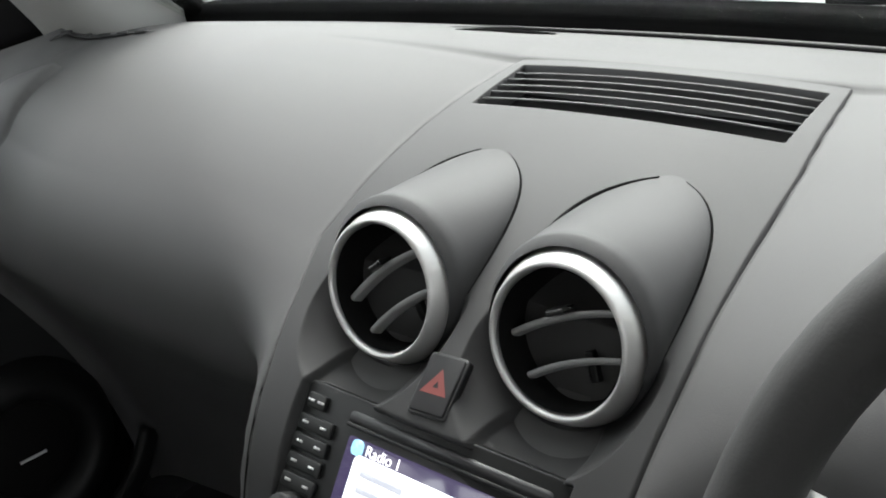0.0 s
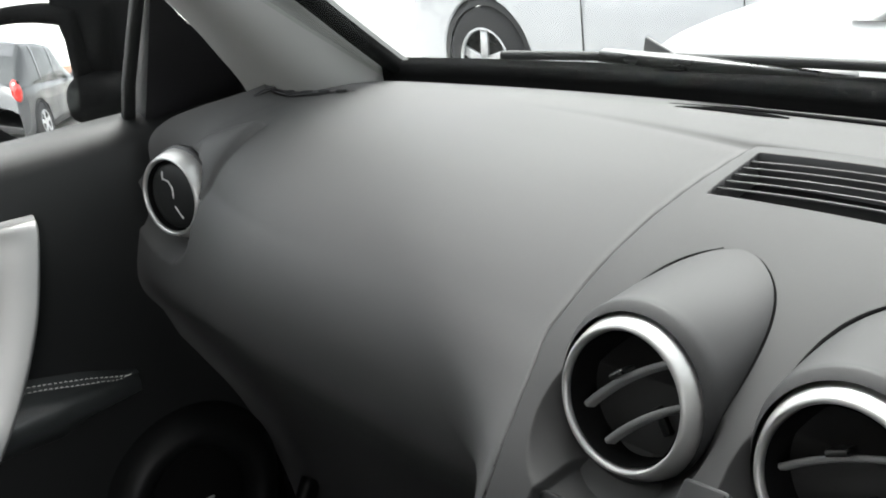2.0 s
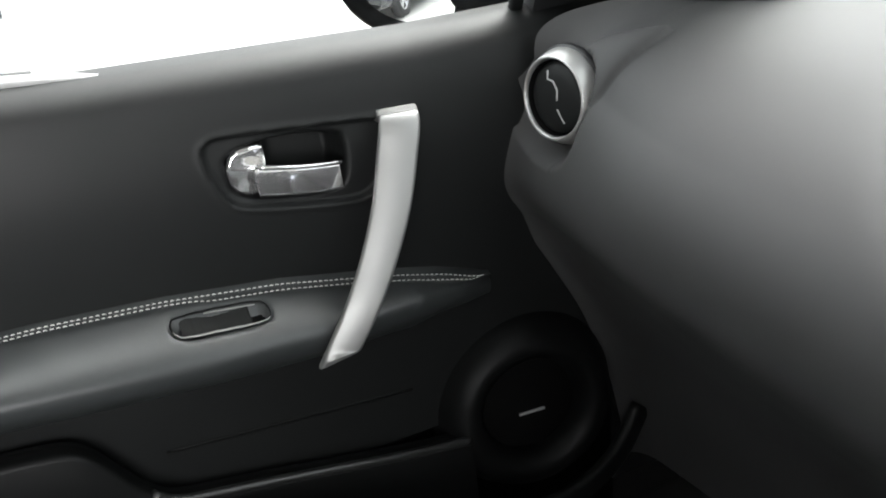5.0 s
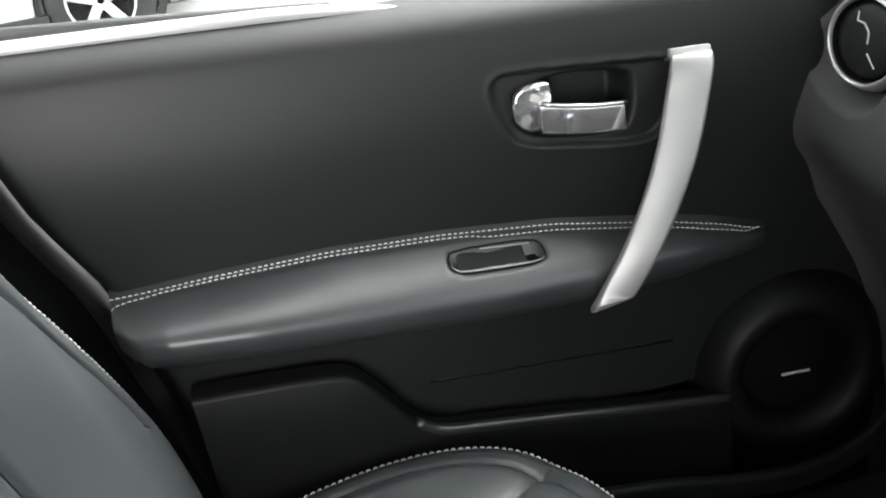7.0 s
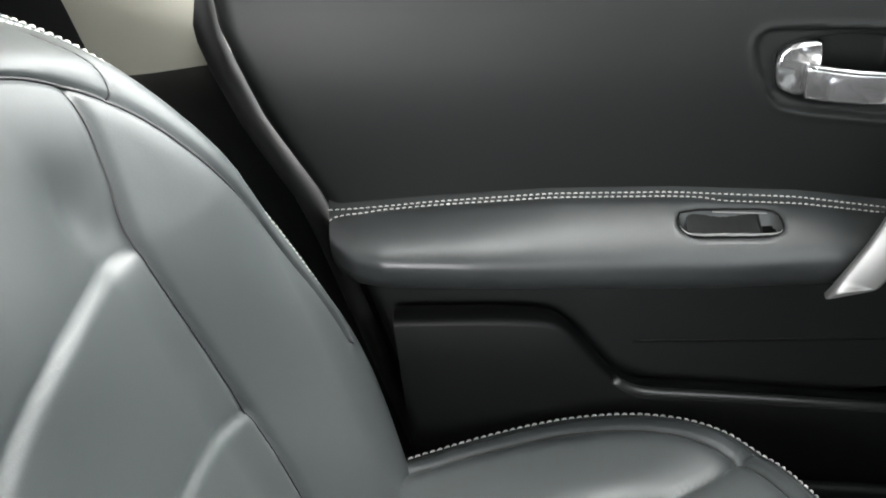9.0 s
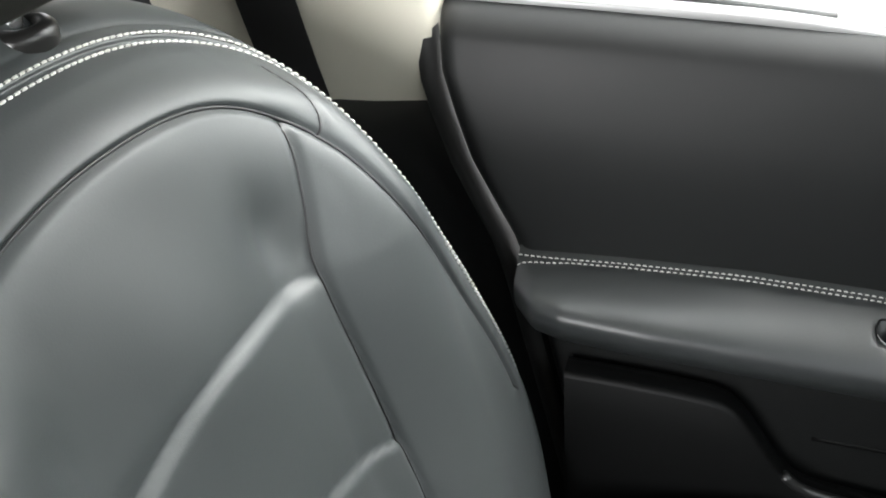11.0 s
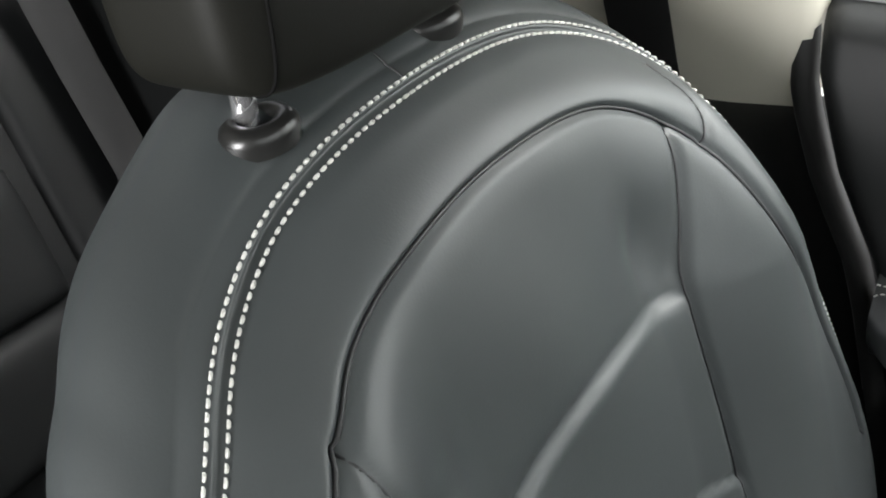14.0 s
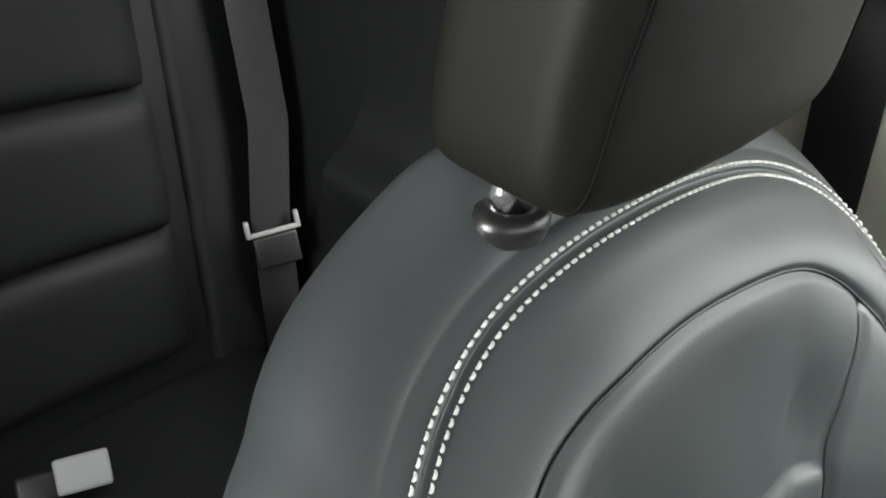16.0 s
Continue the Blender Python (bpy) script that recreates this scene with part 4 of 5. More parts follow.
for z in np.linspace(0.30, 0.995, 40):
    sh = np.interp(z, REAR_Z, REAR_Y) + 0.668
    rows.append([(a, y + sh, z) for a, y in bspline([(-0.78, -0.672), (-0.748, -0.674), (-0.735, -0.686), (-0.733, -0.700), (-0.742, -0.716), (-0.748, -0.74), (-0.75, -0.80), (-0.76, -0.95), (-0.80, -1.0)], 30)])
grid_mesh("lower_trim", rows, M_DOOR, bp, "dark lower pillar trim", flip=True)
part("door_rubber", sweep([(-0.715, float(np.interp(z, REAR_Z, REAR_Y)) - 0.012, z) for z in np.linspace(0.4, 1.09, 30)], circle(0.011, 8), up=(1, 0, 0)), M_RUBBER, bp)

belt = empty("seat_belt", (-0.71, -0.83, 1.0), "black seat belt webbing along the door pillar", "seat belt", group="seat belts")
part("webbing", sweep([(-0.742, -0.765, 0.45), (-0.735, -0.79, 0.75), (-0.7115, -0.803, 0.99), (-0.698, -0.806, 1.03), (-0.668, -0.812, 1.13), (-0.596, -0.826, 1.35)], rounded(0.051, 0.0016, 0.0006, 2), up=(1, 0, 0.2)), M_BELT, belt)


# ---------------------------------------------------------------- front passenger seat
seat = empty("passenger_seat", (-0.34, -0.5, 0.35), "dark grey leather car seat with pale double stitching", "car seat")
CX = -0.354
# outer stitched edge of the seat back, from the tunnel side over the top to the door side
EDGE_LINE = [(0.36, 0.50), (0.37, 0.60), (0.362, 0.72), (0.338, 0.83), (0.300, 0.94), (0.262, 1.010), (0.230, 1.050), (0.203, 1.066), (0.190, 1.076), (0.176, 1.085), (0.157, 1.095), (0.132, 1.106), (0.108, 1.117), (0.078, 1.1275), (0.045, 1.134), (0.010, 1.138), (-0.030, 1.140), (-0.070, 1.139), (-0.105, 1.135), (-0.135, 1.128), (-0.165, 1.117), (-0.190, 1.104), (-0.206, 1.089), (-0.213, 1.070), (-0.215, 1.048), (-0.218, 1.02), (-0.226, 0.988), (-0.239, 0.957), (-0.256, 0.910), (-0.276, 0.848), (-0.293, 0.787), (-0.288, 0.735), (-0.262, 0.65), (-0.235, 0.50)]
row_line = resample(bspline(EDGE_LINE, 500), 520)
tg = np.gradient(row_line, axis=0)
tg /= np.linalg.norm(tg, axis=1)[:, None]
outline = row_line + np.stack([tg[:, 1], -tg[:, 0]], 1) * 0.005


PIPE = [(0.262, 0.92), (0.222, 1.005), (0.197, 1.035), (0.173, 1.053), (0.161, 1.060), (0.146, 1.067), (0.129, 1.075), (0.109, 1.081), (0.087, 1.088), (0.058, 1.095), (0.027, 1.099), (-0.010, 1.102), (-0.050, 1.103), (-0.083, 1.099), (-0.110, 1.092), (-0.132, 1.081), (-0.147, 1.068), (-0.159, 1.053), (-0.167, 1.032), (-0.173, 1.006), (-0.181, 0.977), (-0.197, 0.942), (-0.216, 0.902), (-0.233, 0.855), (-0.243, 0.80)]
BOL = [(-0.142, 1.068), (-0.134, 1.046), (-0.124, 1.020), (-0.115, 0.997), (-0.1095, 0.980), (-0.1095, 0.949), (-0.1125, 0.910), (-0.1155, 0.871), (-0.117, 0.824), (-0.118, 0.74), (-0.118, 0.55)]
BOL_NEAR = [(0.161, 1.060), (0.157, 1.050), (0.156, 1.036), (0.146, 1.005), (0.130, 0.975), (0.120, 0.955), (0.118, 0.91), (0.120, 0.82), (0.121, 0.74), (0.121, 0.55)]
ARCH = [(-0.1095, 0.980), (-0.092, 0.9805), (-0.065, 0.9825), (-0.036, 0.983), (-0.008, 0.9815), (0.017, 0.9785), (0.046, 0.9725), (0.072, 0.966), (0.098, 0.960), (0.120, 0.955)]
ARCH2 = [(-0.1165, 0.845), (-0.09, 0.852), (-0.05, 0.858), (0.0, 0.858), (0.05, 0.853), (0.09, 0.843), (0.120, 0.832)]
SHORT = [(-0.159, 1.054), (-0.166, 1.062), (-0.171, 1.071), (-0.1745, 1.080), (-0.177, 1.092)]


def curve(pts):
    return bspline(np.array(pts), 60)


pipe_uv = resample(bspline(PIPE, 240), 160)


def back_y(u, v):
    """The seat back's front face before seams; the seat stands turned a little towards the door."""
    lean = -0.7055 - np.where(v > 0.98, 0.38, 0.25) * (v - 0.98)
    return lean - 0.09 * u + (0.045 - 0.005 * step(0.98, 0.88, v) * (u < 0)) * step(0.08, 0.19, np.abs(u)) * step(1.14, 0.99, v)


R = np.r_[np.linspace(0.0, 0.80, 100), np.linspace(0.805, 1.0, 60)]
spine = np.stack([0 * outline[:, 0], np.clip(outline[:, 1], 0.5, 0.99)], 1)
UV = spine[:, None] + (outline - spine)[:, None] * R[None, :, None]
U, V = UV[..., 0], UV[..., 1]
tg = np.gradient(outline, axis=0)
tg /= np.linalg.norm(tg, axis=1)[:, None]
inw = np.stack([-tg[:, 1], tg[:, 0]], 1)
INSET = 0.0092
seamline = outline + inw * INSET
rn = np.random.RandomState(3)
CREASES = []
for _ in range(26):
    s_ = rn.choice((-1, 1))
    CREASES.append((s_ * rn.uniform(0.09, 0.15), rn.uniform(0.98, 1.04), rn.uniform(-0.6, 0.6) + (0.9 if s_ > 0 else 2.2), rn.uniform(0.0003, 0.0009), 0.024, 0.0075))
for _ in range(40):
    c_ = outline[rn.randint(100, 420)] * (0.90, 1) + (0, -0.012)
    CREASES.append((c_[0], c_[1], 0.0, rn.uniform(0.0002, 0.0006), 0.013, 0.0035))
SEAMS = [(pipe_uv, 0.0042, 0.0026)] + [(curve(c), 0.0034, 0.0024) for c in (BOL, BOL_NEAR)] + [(curve(ARCH), 0.0010, 0.0030), (curve(ARCH2), 0.001, 0.0030)] + [(curve(SHORT), 0.0022, 0.0018)]


def front_y(q):
    """The seat back's front face with its seams, for places (…, 2) across and up."""
    u, v = q[..., 0], q[..., 1]
    y = back_y(u, v)
    rim = far_from(q, outline[::2])
    y = y - (0.029 + 0.015 * step(1.04, 1.12, v) - 0.007 * step(0.98, 0.88, v) * (u < 0)) * (1 - step(0.0, 0.052, rim)) ** 1.5
    for line, deep, wide in SEAMS:
        d = far_from(q, line[::2])
        y = y - deep * np.exp(-((d / wide) ** 2)) - deep * 0.40 * np.exp(-((d / (wide * 4.0)) ** 2))
    # the inserts under the arches stand proud of the panel above
    bf, bn = np.array(BOL)[::-1], np.array(BOL_NEAR)[::-1]
    inner = step(-0.003, 0.004, u - np.interp(v, bf[:, 1], bf[:, 0])) * step(-0.003, 0.004, np.interp(v, bn[:, 1], bn[:, 0]) - u)
    for line, deep, fade in ((ARCH, 0.0050, 0.045), (ARCH2, 0.004, 0.04)):
        c = np.array(line)
        above = v - np.interp(u, c[:, 0], c[:, 1])
        y = y - inner * deep * np.where(above > 0, np.exp(-np.clip(above, 0, 1) / fade), np.exp(np.clip(above, -1, 0) / 0.0024))
    # slack leather above the arch's ends
    y = y - inner * (0.0085 * np.exp(-(((u + 0.098) / 0.024) ** 2) - ((v - 1.012) / 0.030) ** 2)) - 0.004 * np.exp(-(((u - 0.11) / 0.026) ** 2) - ((v - 1.0) / 0.035) ** 2)
    for u0, v0, a, deep, l1, l2 in CREASES:
        du, dv = u - u0, v - v0
        m1, m2 = du * math.cos(a) + dv * math.sin(a), -du * math.sin(a) + dv * math.cos(a)
        y = y - deep * np.exp(-((m1 / l1) ** 2) - ((m2 / l2) ** 2))
    y = y + sum(np.sin(u * a + v * b + c) for a, b, c in ((38, 21, 0.3), (-27, 44, 1.7), (55, -33, 2.9))) * 0.0006 * step(0.0, 0.03, rim)
    y = y - 0.006 * np.clip(1 - rim / 0.007, 0, 1) ** 2
    d = far_from(q, seamline[::3])
    return y - 0.0032 * np.exp(-((d / 0.0020) ** 2)) + 0.0012 * np.exp(-(((d - 0.007) / 0.004) ** 2))


Yf = front_y(UV)
front = np.stack([CX + U, Yf, V], -1)
# sides and back
PROFILE = bspline([(0.0, 0.0), (0.003, -0.0022), (0.018, -0.0060), (0.040, -0.0075), (0.060, -0.0035), (0.077, 0.009), (0.090, 0.026), (0.101, 0.045), (0.108, 0.066)], 30)[1:]
side = np.zeros((len(outline), len(PROFILE), 3))
y_edge = Yf[:, -1]
for j, (back, in_) in enumerate(PROFILE):
    ins = outline + inw * in_
    up_ = np.clip(-inw[:, 1], 0, 1)
    ins = ins + inw * (0.16 * back * (1 - up_) + 0.20 * back * up_ * (1 - up_) * (outline[:, 0] > 0))[:, None]
    gather = sum(np.exp(-(((CX + outline[:, 0] - x) / 0.028) ** 2)) for x in (-0.280, -0.413))
    side[:, j] = np.stack([CX + ins[:, 0], y_edge - back, ins[:, 1] + (0.012 + 0.008 * gather) * up_ * math.sin(math.pi * min(1.0, back / 0.09)) - 0.020 * up_ * step(0.062, 0.108, back)], 1)
rear = np.zeros((len(outline), 14, 3))
for j, t in enumerate(np.linspace(0, 1, 15)[1:]):
    c = np.stack([np.full(len(outline), CX), side[:, -1, 1] - 0.015 * math.sin(math.pi * t / 2), np.clip(outline[:, 1], 0.5, 0.97)], 1)
    rear[:, j] = side[:, -1] + (c - side[:, -1]) * t
    rear[:, j, 1] = side[:, -1, 1] - 0.018 * math.sin(math.pi * t / 2)
backrest = grid_mesh("backrest", np.concatenate([front, side, rear], 1), M_LEATHER, seat, "dark grey leather seat back with side bolsters", flip=True)
# stitch rows either side of the seam, and the piping
edge_in = np.concatenate([np.zeros((len(outline), 1)), np.cumsum(np.linalg.norm(np.diff(front[:, ::-1], axis=1), axis=2), axis=1)], 1)
seam_arc = np.array([np.interp(INSET, np.linalg.norm(UV[k, ::-1] - outline[k], axis=1), edge_in[k]) for k in range(len(outline))])
for off in (-0.0042, 0.0046):
    line = np.array([[np.interp(max(0.0, seam_arc[k] + off), edge_in[k], front[k, ::-1, c]) for c in range(3)] for k in range(6, len(outline) - 6)])
    for c in range(3):
        line[:, c] = np.convolve(np.pad(line[:, c], 4, "edge"), np.ones(9) / 9, "valid")
    line = resample(line, 900)
    nn = np.stack([np.sign(line[:, 0] - CX) * 0.30, np.full(900, 0.85), np.clip((line[:, 2] - 1.0) * 5, 0, 0.8)], 1)
    line += nn / np.linalg.norm(nn, axis=1)[:, None] * 0.0009
    stitches("stitching", line, nn, backrest, length=0.0040, gap=0.0016, width=0.0020, high=0.0008)
q = resample(pipe_uv, 200)
part("piping", sweep(np.stack([CX + q[:, 0], front_y(q) + 0.0006, q[:, 1]], 1), circle(0.0012, 6), up=(0, 1, 0)), M_BLACK, backrest, "thin dark piping")
for line2 in (BOL, BOL_NEAR, SHORT):
    q = resample(curve(line2), 90)
    part("seam", sweep(np.stack([CX + q[:, 0], front_y(q) + 0.0003, q[:, 1]], 1), circle(0.0009, 5), up=(0, 1, 0)), M_BLACK, backrest)
# short cross seam over the top of the edge band
k0 = int(np.argmin(np.abs(outline[:, 0] + 0.008)))
q = np.concatenate([front[k0, -12:], side[k0, :12]])
part("seam", sweep(q + (0, 0.0002, 0.0004), circle(0.0008, 5), up=(1, 0, 0)), M_BLACK, backrest)

# head restraint, its posts and guides
rows = []
HC = Vector((-0.358, -0.808, 1.273))
for k in np.linspace(0, 1, 50):
    ph = -math.pi / 2 + math.pi * k
    sz = math.copysign(abs(math.sin(ph)) ** 0.24, math.sin(ph))
    cw = abs(math.cos(ph)) ** 0.15
    row = []
    for a in np.linspace(0, 2 * math.pi, 80, endpoint=False):
        cx, cy = math.copysign(abs(math.cos(a)) ** 0.26, math.cos(a)), math.copysign(abs(math.sin(a)) ** 0.30, math.sin(a))
        wide = 0.137 + 0.008 * step(-1.0, 0.4, sz)
        x, y, z = cx * wide * cw, cy * 0.041 * cw, sz * 0.096
        y += 0.012 * step(-0.2, 1.0, sz) - 0.006 * (x / 0.12) ** 2 * (cy > 0)
        row.append(tuple(HC + Vector((x, y, z))))
    rows.append(row)
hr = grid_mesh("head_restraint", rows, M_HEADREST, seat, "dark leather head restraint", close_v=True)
HRW = np.array(rows)
for s_ in (1, -1):
    pts = []
    for k in range(1, 49):
        row = HRW[k]
        tgt = HC.x + s_ * 0.119 * min(1.0, np.ptp(row[:, 0]) / 0.24)
        fr = row[row[:, 1] > np.median(row[:, 1])]
        fr = fr[np.argsort(fr[:, 0])]
        pts.append([np.interp(tgt, fr[:, 0], fr[:, c]) for c in range(3)])
    pts = np.array(pts)
    part("seam", sweep(pts + (0, 0.0003, 0), circle(0.0008, 6), up=(1, 0, 0)), M_COWL, hr)
for x, y, top_z in ((-0.280, -0.833, 1.143), (-0.413, -0.824, 1.151)):
    part("post", sweep([(x, y - 0.006, 1.09), (x, y - 0.002, 1.16), (x - 0.002, y + 0.012, 1.25)], circle(0.006, 14)), M_CHROME, seat, "chrome head restraint post")
    gm = facing((x - 0.001, y + 0.002, top_z), (0.10, 0.08, 1), (0, 1, 0)) @ pose(0, 0, 0, 0, 0, -20)
    part("guide", lathe([(0.0070, 0.003), (0.0085, 0.0075), (0.0115, 0.0085), (0.0150, 0.0066), (0.0172, 0.003), (0.0178, -0.001), (0.0172, -0.010)], gm @ Matrix.Diagonal((1.12, 0.92, 0.75, 1)), 36), M_GUIDE, seat, "dark plastic head restraint guide")

# seat cushion
CUSH = [(-0.10, -0.70), (-0.082, -0.60), (-0.075, -0.45), (-0.085, -0.33), (-0.13, -0.255), (-0.22, -0.235), (-0.34, -0.228), (-0.45, -0.232), (-0.53, -0.246), (-0.59, -0.275), (-0.625, -0.32), (-0.638, -0.38), (-0.636, -0.45), (-0.615, -0.54), (-0.59, -0.62), (-0.56, -0.70), (-0.45, -0.74), (-0.34, -0.75), (-0.2, -0.74), (-0.10, -0.70)]
co_ = bspline(CUSH, 260)[:-1]
cc = np.array((-0.345, -0.47))
Rr = np.r_[np.linspace(0.02, 0.8, 40), np.linspace(0.81, 1.0, 30)]
XY = cc + (co_ - cc)[:, None] * Rr[None, :, None]
e2 = far_from(XY, np.vstack([co_, co_[:1]]))
Z = 0.676 + 0.012 * step(0.0, 0.05, e2) - 0.022 * step(0.10, 0.20, e2) - 0.004 * np.sin(XY[..., 0] * 30)
Z -= 0.010 * (1 - step(0.0, 0.02, e2)) ** 2
piped = np.array([cc + (p - cc) * 0.90 for p in co_])
d = far_from(XY, np.vstack([piped, piped[:1]]))
Z -= 0.004 * np.exp(-((d / 0.004) ** 2)) + 0.003 * np.exp(-((d / 0.015) ** 2))
CB = [[(-0.575, -0.285), (-0.53, -0.33), (-0.50, -0.40), (-0.487, -0.50), (-0.48, -0.72)], [(-0.125, -0.285), (-0.16, -0.33), (-0.185, -0.40), (-0.2, -0.5), (-0.2, -0.72)], [(-0.50, -0.395), (-0.42, -0.375), (-0.345, -0.37), (-0.27, -0.375), (-0.185, -0.395)]]
for line in CB:
    d = far_from(XY, curve(line))
    Z -= 0.005 * np.exp(-((d / 0.0035) ** 2)) + 0.005 * np.exp(-((d / 0.018) ** 2))
topc = np.concatenate([XY, Z[..., None]], -1)
sidec = []
for t in np.linspace(0, 1, 12)[1:]:
    g = 1.0 + 0.035 * math.sin(math.pi * t)
    q = cc + (co_ - cc) * g
    sidec.append(np.concatenate([q, (Z[:, -1] - 0.17 * t)[:, None]], 1))
cushion = grid_mesh("cushion", np.concatenate([topc, np.stack(sidec, 1)], 1), M_LEATHER, seat, "dark leather seat cushion with stitched edge", close_u=True)
for off in (0.975, 1.0):
    line = np.array([(*(cc + (p - cc) * off), 0) for p in co_])
    line[:, 2] = np.interp(off, Rr, np.arange(len(Rr))) * 0 + Z[:, -3 if off < 1 else -1] + 0.0012
    stitches("stitching", resample(line, 500), np.tile((0, 0.2, 1.0), (500, 1)), cushion, length=0.0045, gap=0.0022, width=0.0016)
part("piping", sweep(np.concatenate([piped, (np.array([Z[k, int(np.argmin(np.abs(Rr - 0.90)))] for k in range(len(co_))]) + 0.0004)[:, None]], 1), circle(0.0013, 6), closed=True), M_BLACK, cushion)
part("seat_base", box(0.42, 0.42, 0.22, pose(-0.345, -0.48, 0.40), 0.03), M_BLACK, seat)


# ---------------------------------------------------------------- rear seat and belt
rseat = empty("bench_seat", (-0.3, -1.45, 0.4), "dark leather rear bench with horizontal seams", "car seat")


def pillow(x0, x1, z0, z1, y_at, thick, name, label=""):
    """A padded block of the rear seat back between two heights."""
    nu, nv = 46, 30
    rows = []
    for a in np.linspace(-1, 1, nu):
        row = []
        for b in np.linspace(-1, 1, nv):
            x, z = (x0 + x1) / 2 + a * (x1 - x0) / 2, (z0 + z1) / 2 + b * (z1 - z0) / 2
            round_ = (1 - abs(a) ** 9) * (1 - abs(b) ** 7)
            row.append((x, y_at(z) + thick * round_**0.5 - thick + 0.006 * (1 - a * a), z + 0.012 * math.sin((x - x0) / (x1 - x0) * math.pi) * (b > -0.99)))
        rows.append(row)
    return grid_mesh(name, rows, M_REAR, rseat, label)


ry = lambda z: -1.40 - 0.34 * (z - 0.7)
for z0, z1, more in ((0.887, 1.02, 0.004), (0.741, 0.885, 0.010), (0.600, 0.739, 0.008)):
    pillow(-0.562, -0.20, z0, z1, lambda z: ry(z) + more, 0.03, "back_panel")
pillow(-0.70, -0.585, 0.50, 1.06, lambda z: ry(z) - 0.012, 0.045, "back_bolster")
pillow(-0.19, 0.25, 0.53, 1.04, lambda z: ry(z), 0.03, "back_panel")
pillow(0.25, 0.66, 0.53, 1.04, lambda z: ry(z), 0.03, "back_panel")
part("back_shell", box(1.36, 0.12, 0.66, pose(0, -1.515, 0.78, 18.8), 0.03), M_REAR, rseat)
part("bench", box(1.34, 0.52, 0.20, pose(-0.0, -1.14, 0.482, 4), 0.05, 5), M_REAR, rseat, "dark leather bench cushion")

rbelt = empty("seat_belt", (-0.62, -1.35, 0.8), "rear seat belt webbing with metal tongue", "seat belt", group="seat belts")
part("webbing", sweep([(-0.66, -1.56, 1.27), (-0.662, -1.49, 1.10), (-0.668, -1.45, 0.97), (-0.674, -1.408, 0.85), (-0.662, -1.378, 0.740), (-0.668, -1.355, 0.64), (-0.69, -1.34, 0.50)], rounded(0.047, 0.0016, 0.0006, 2), up=(0.5, 0.85, 0.3)), M_BELT, rbelt)
bm_ = facing((-0.658, -1.372, 0.737), (0.5, 0.85, 0.3), (0, 0, 1)) @ pose(0, 0, 0, 0, 0, 14)
part("tongue", merge([box(0.062, 0.006, 0.006, bm_ @ Matrix.Translation((0, -0.010, 0.004)), 0.002), box(0.006, 0.022, 0.006, bm_ @ Matrix.Translation((-0.030, -0.002, 0.004)), 0.002), box(0.006, 0.022, 0.006, bm_ @ Matrix.Translation((0.030, -0.002, 0.004)), 0.002)]), M_GREYPIL, rbelt, "grey metal belt tongue")
part("tongue_grip", box(0.054, 0.040, 0.010, bm_ @ Matrix.Translation((0, -0.034, 0.002)), 0.004), M_BLACK, rbelt)

buckle = empty("belt_buckle", (-0.42, -1.20, 0.56), "pale grey belt buckle on a dark stalk", "belt buckle")
BK = facing((-0.350, -1.283, 0.597), (0.35, 0.62, 0.70), (-0.2, -0.6, 0.6))
part("buckle_body", box(0.053, 0.036, 0.022, BK, 0.004), M_GREYBOX, buckle, "pale grey plastic body")
part("stalk", box(0.04, 0.03, 0.016, BK @ Matrix.Translation((-0.043, -0.005, -0.003)), 0.005), M_BLACK, buckle)

# rear door seen behind the front seat
rdoor = empty("rear_car_door", (-0.74, -1.2, 0.8), "dark rear car door trim in shade", "car door")
rows = []
for y in np.linspace(-0.90, -1.30, 24):
    rows.append([(x, y, z) for x, z in bspline([(-0.745, 1.11), (-0.722, 1.105), (-0.712, 1.08), (-0.715, 0.95), (-0.705, 0.87), (-0.66, 0.85), (-0.655, 0.82), (-0.69, 0.78), (-0.70, 0.6), (-0.70, 0.40)], 40)])
grid_mesh("door_trim", rows, M_DOOR, rdoor)
part("window_seal", sweep([(-0.735, y, 1.112) for y in (-0.9, -1.1, -1.30)], rounded(0.02, 0.016, 0.004, 3)), M_RUBBER, rdoor)

# ---------------------------------------------------------------- the car's shell
def shell(name, bm, material, label="", smooth=False):
    ob = part(name, bm, material, None, "", smooth)
    return tagged(ob, label, "car body", kind="structure")


shell("floor", box(1.66, 2.9, 0.04, pose(0, -0.65, 0.28), 0.005), M_CARPET, "black car carpet")
shell("ceiling", box(1.24, 1.95, 0.04, pose(0, -1.10, 1.475), 0.015), M_LINING, "pale roof lining")
shell("wall_front", box(1.66, 0.04, 0.78, pose(0, 0.36, 0.63), 0.005), M_BODYIN, "bulkhead under the dashboard")
shell("wall_rear", box(1.44, 0.06, 0.75, pose(0, -1.98, 0.70), 0.01), M_BODYIN, "tailgate trim")
shell("wall_right", box(0.06, 1.30, 0.74, pose(0.76, -0.20, 0.66), 0.01), M_DOOR, "driver's door trim")
shell("wall_right_rear", box(0.06, 1.09, 0.68, pose(0.76, -1.405, 0.64), 0.01), M_DOOR, "rear door trim on the driver's side")
# added out of view to keep the driver's window light off door and seat
shell("wall_right_blocker", box(0.05, 0.72, 0.42, pose(0.72, -0.13, 1.26, 0, -10, 0), 0.01), M_LINING, "unseen panel blocking light from the driver's front window")
shell("wall_left", box(0.03, 2.5, 0.58, pose(-0.815, -0.78, 0.56), 0.01), M_BODYIN, "rear side panel")
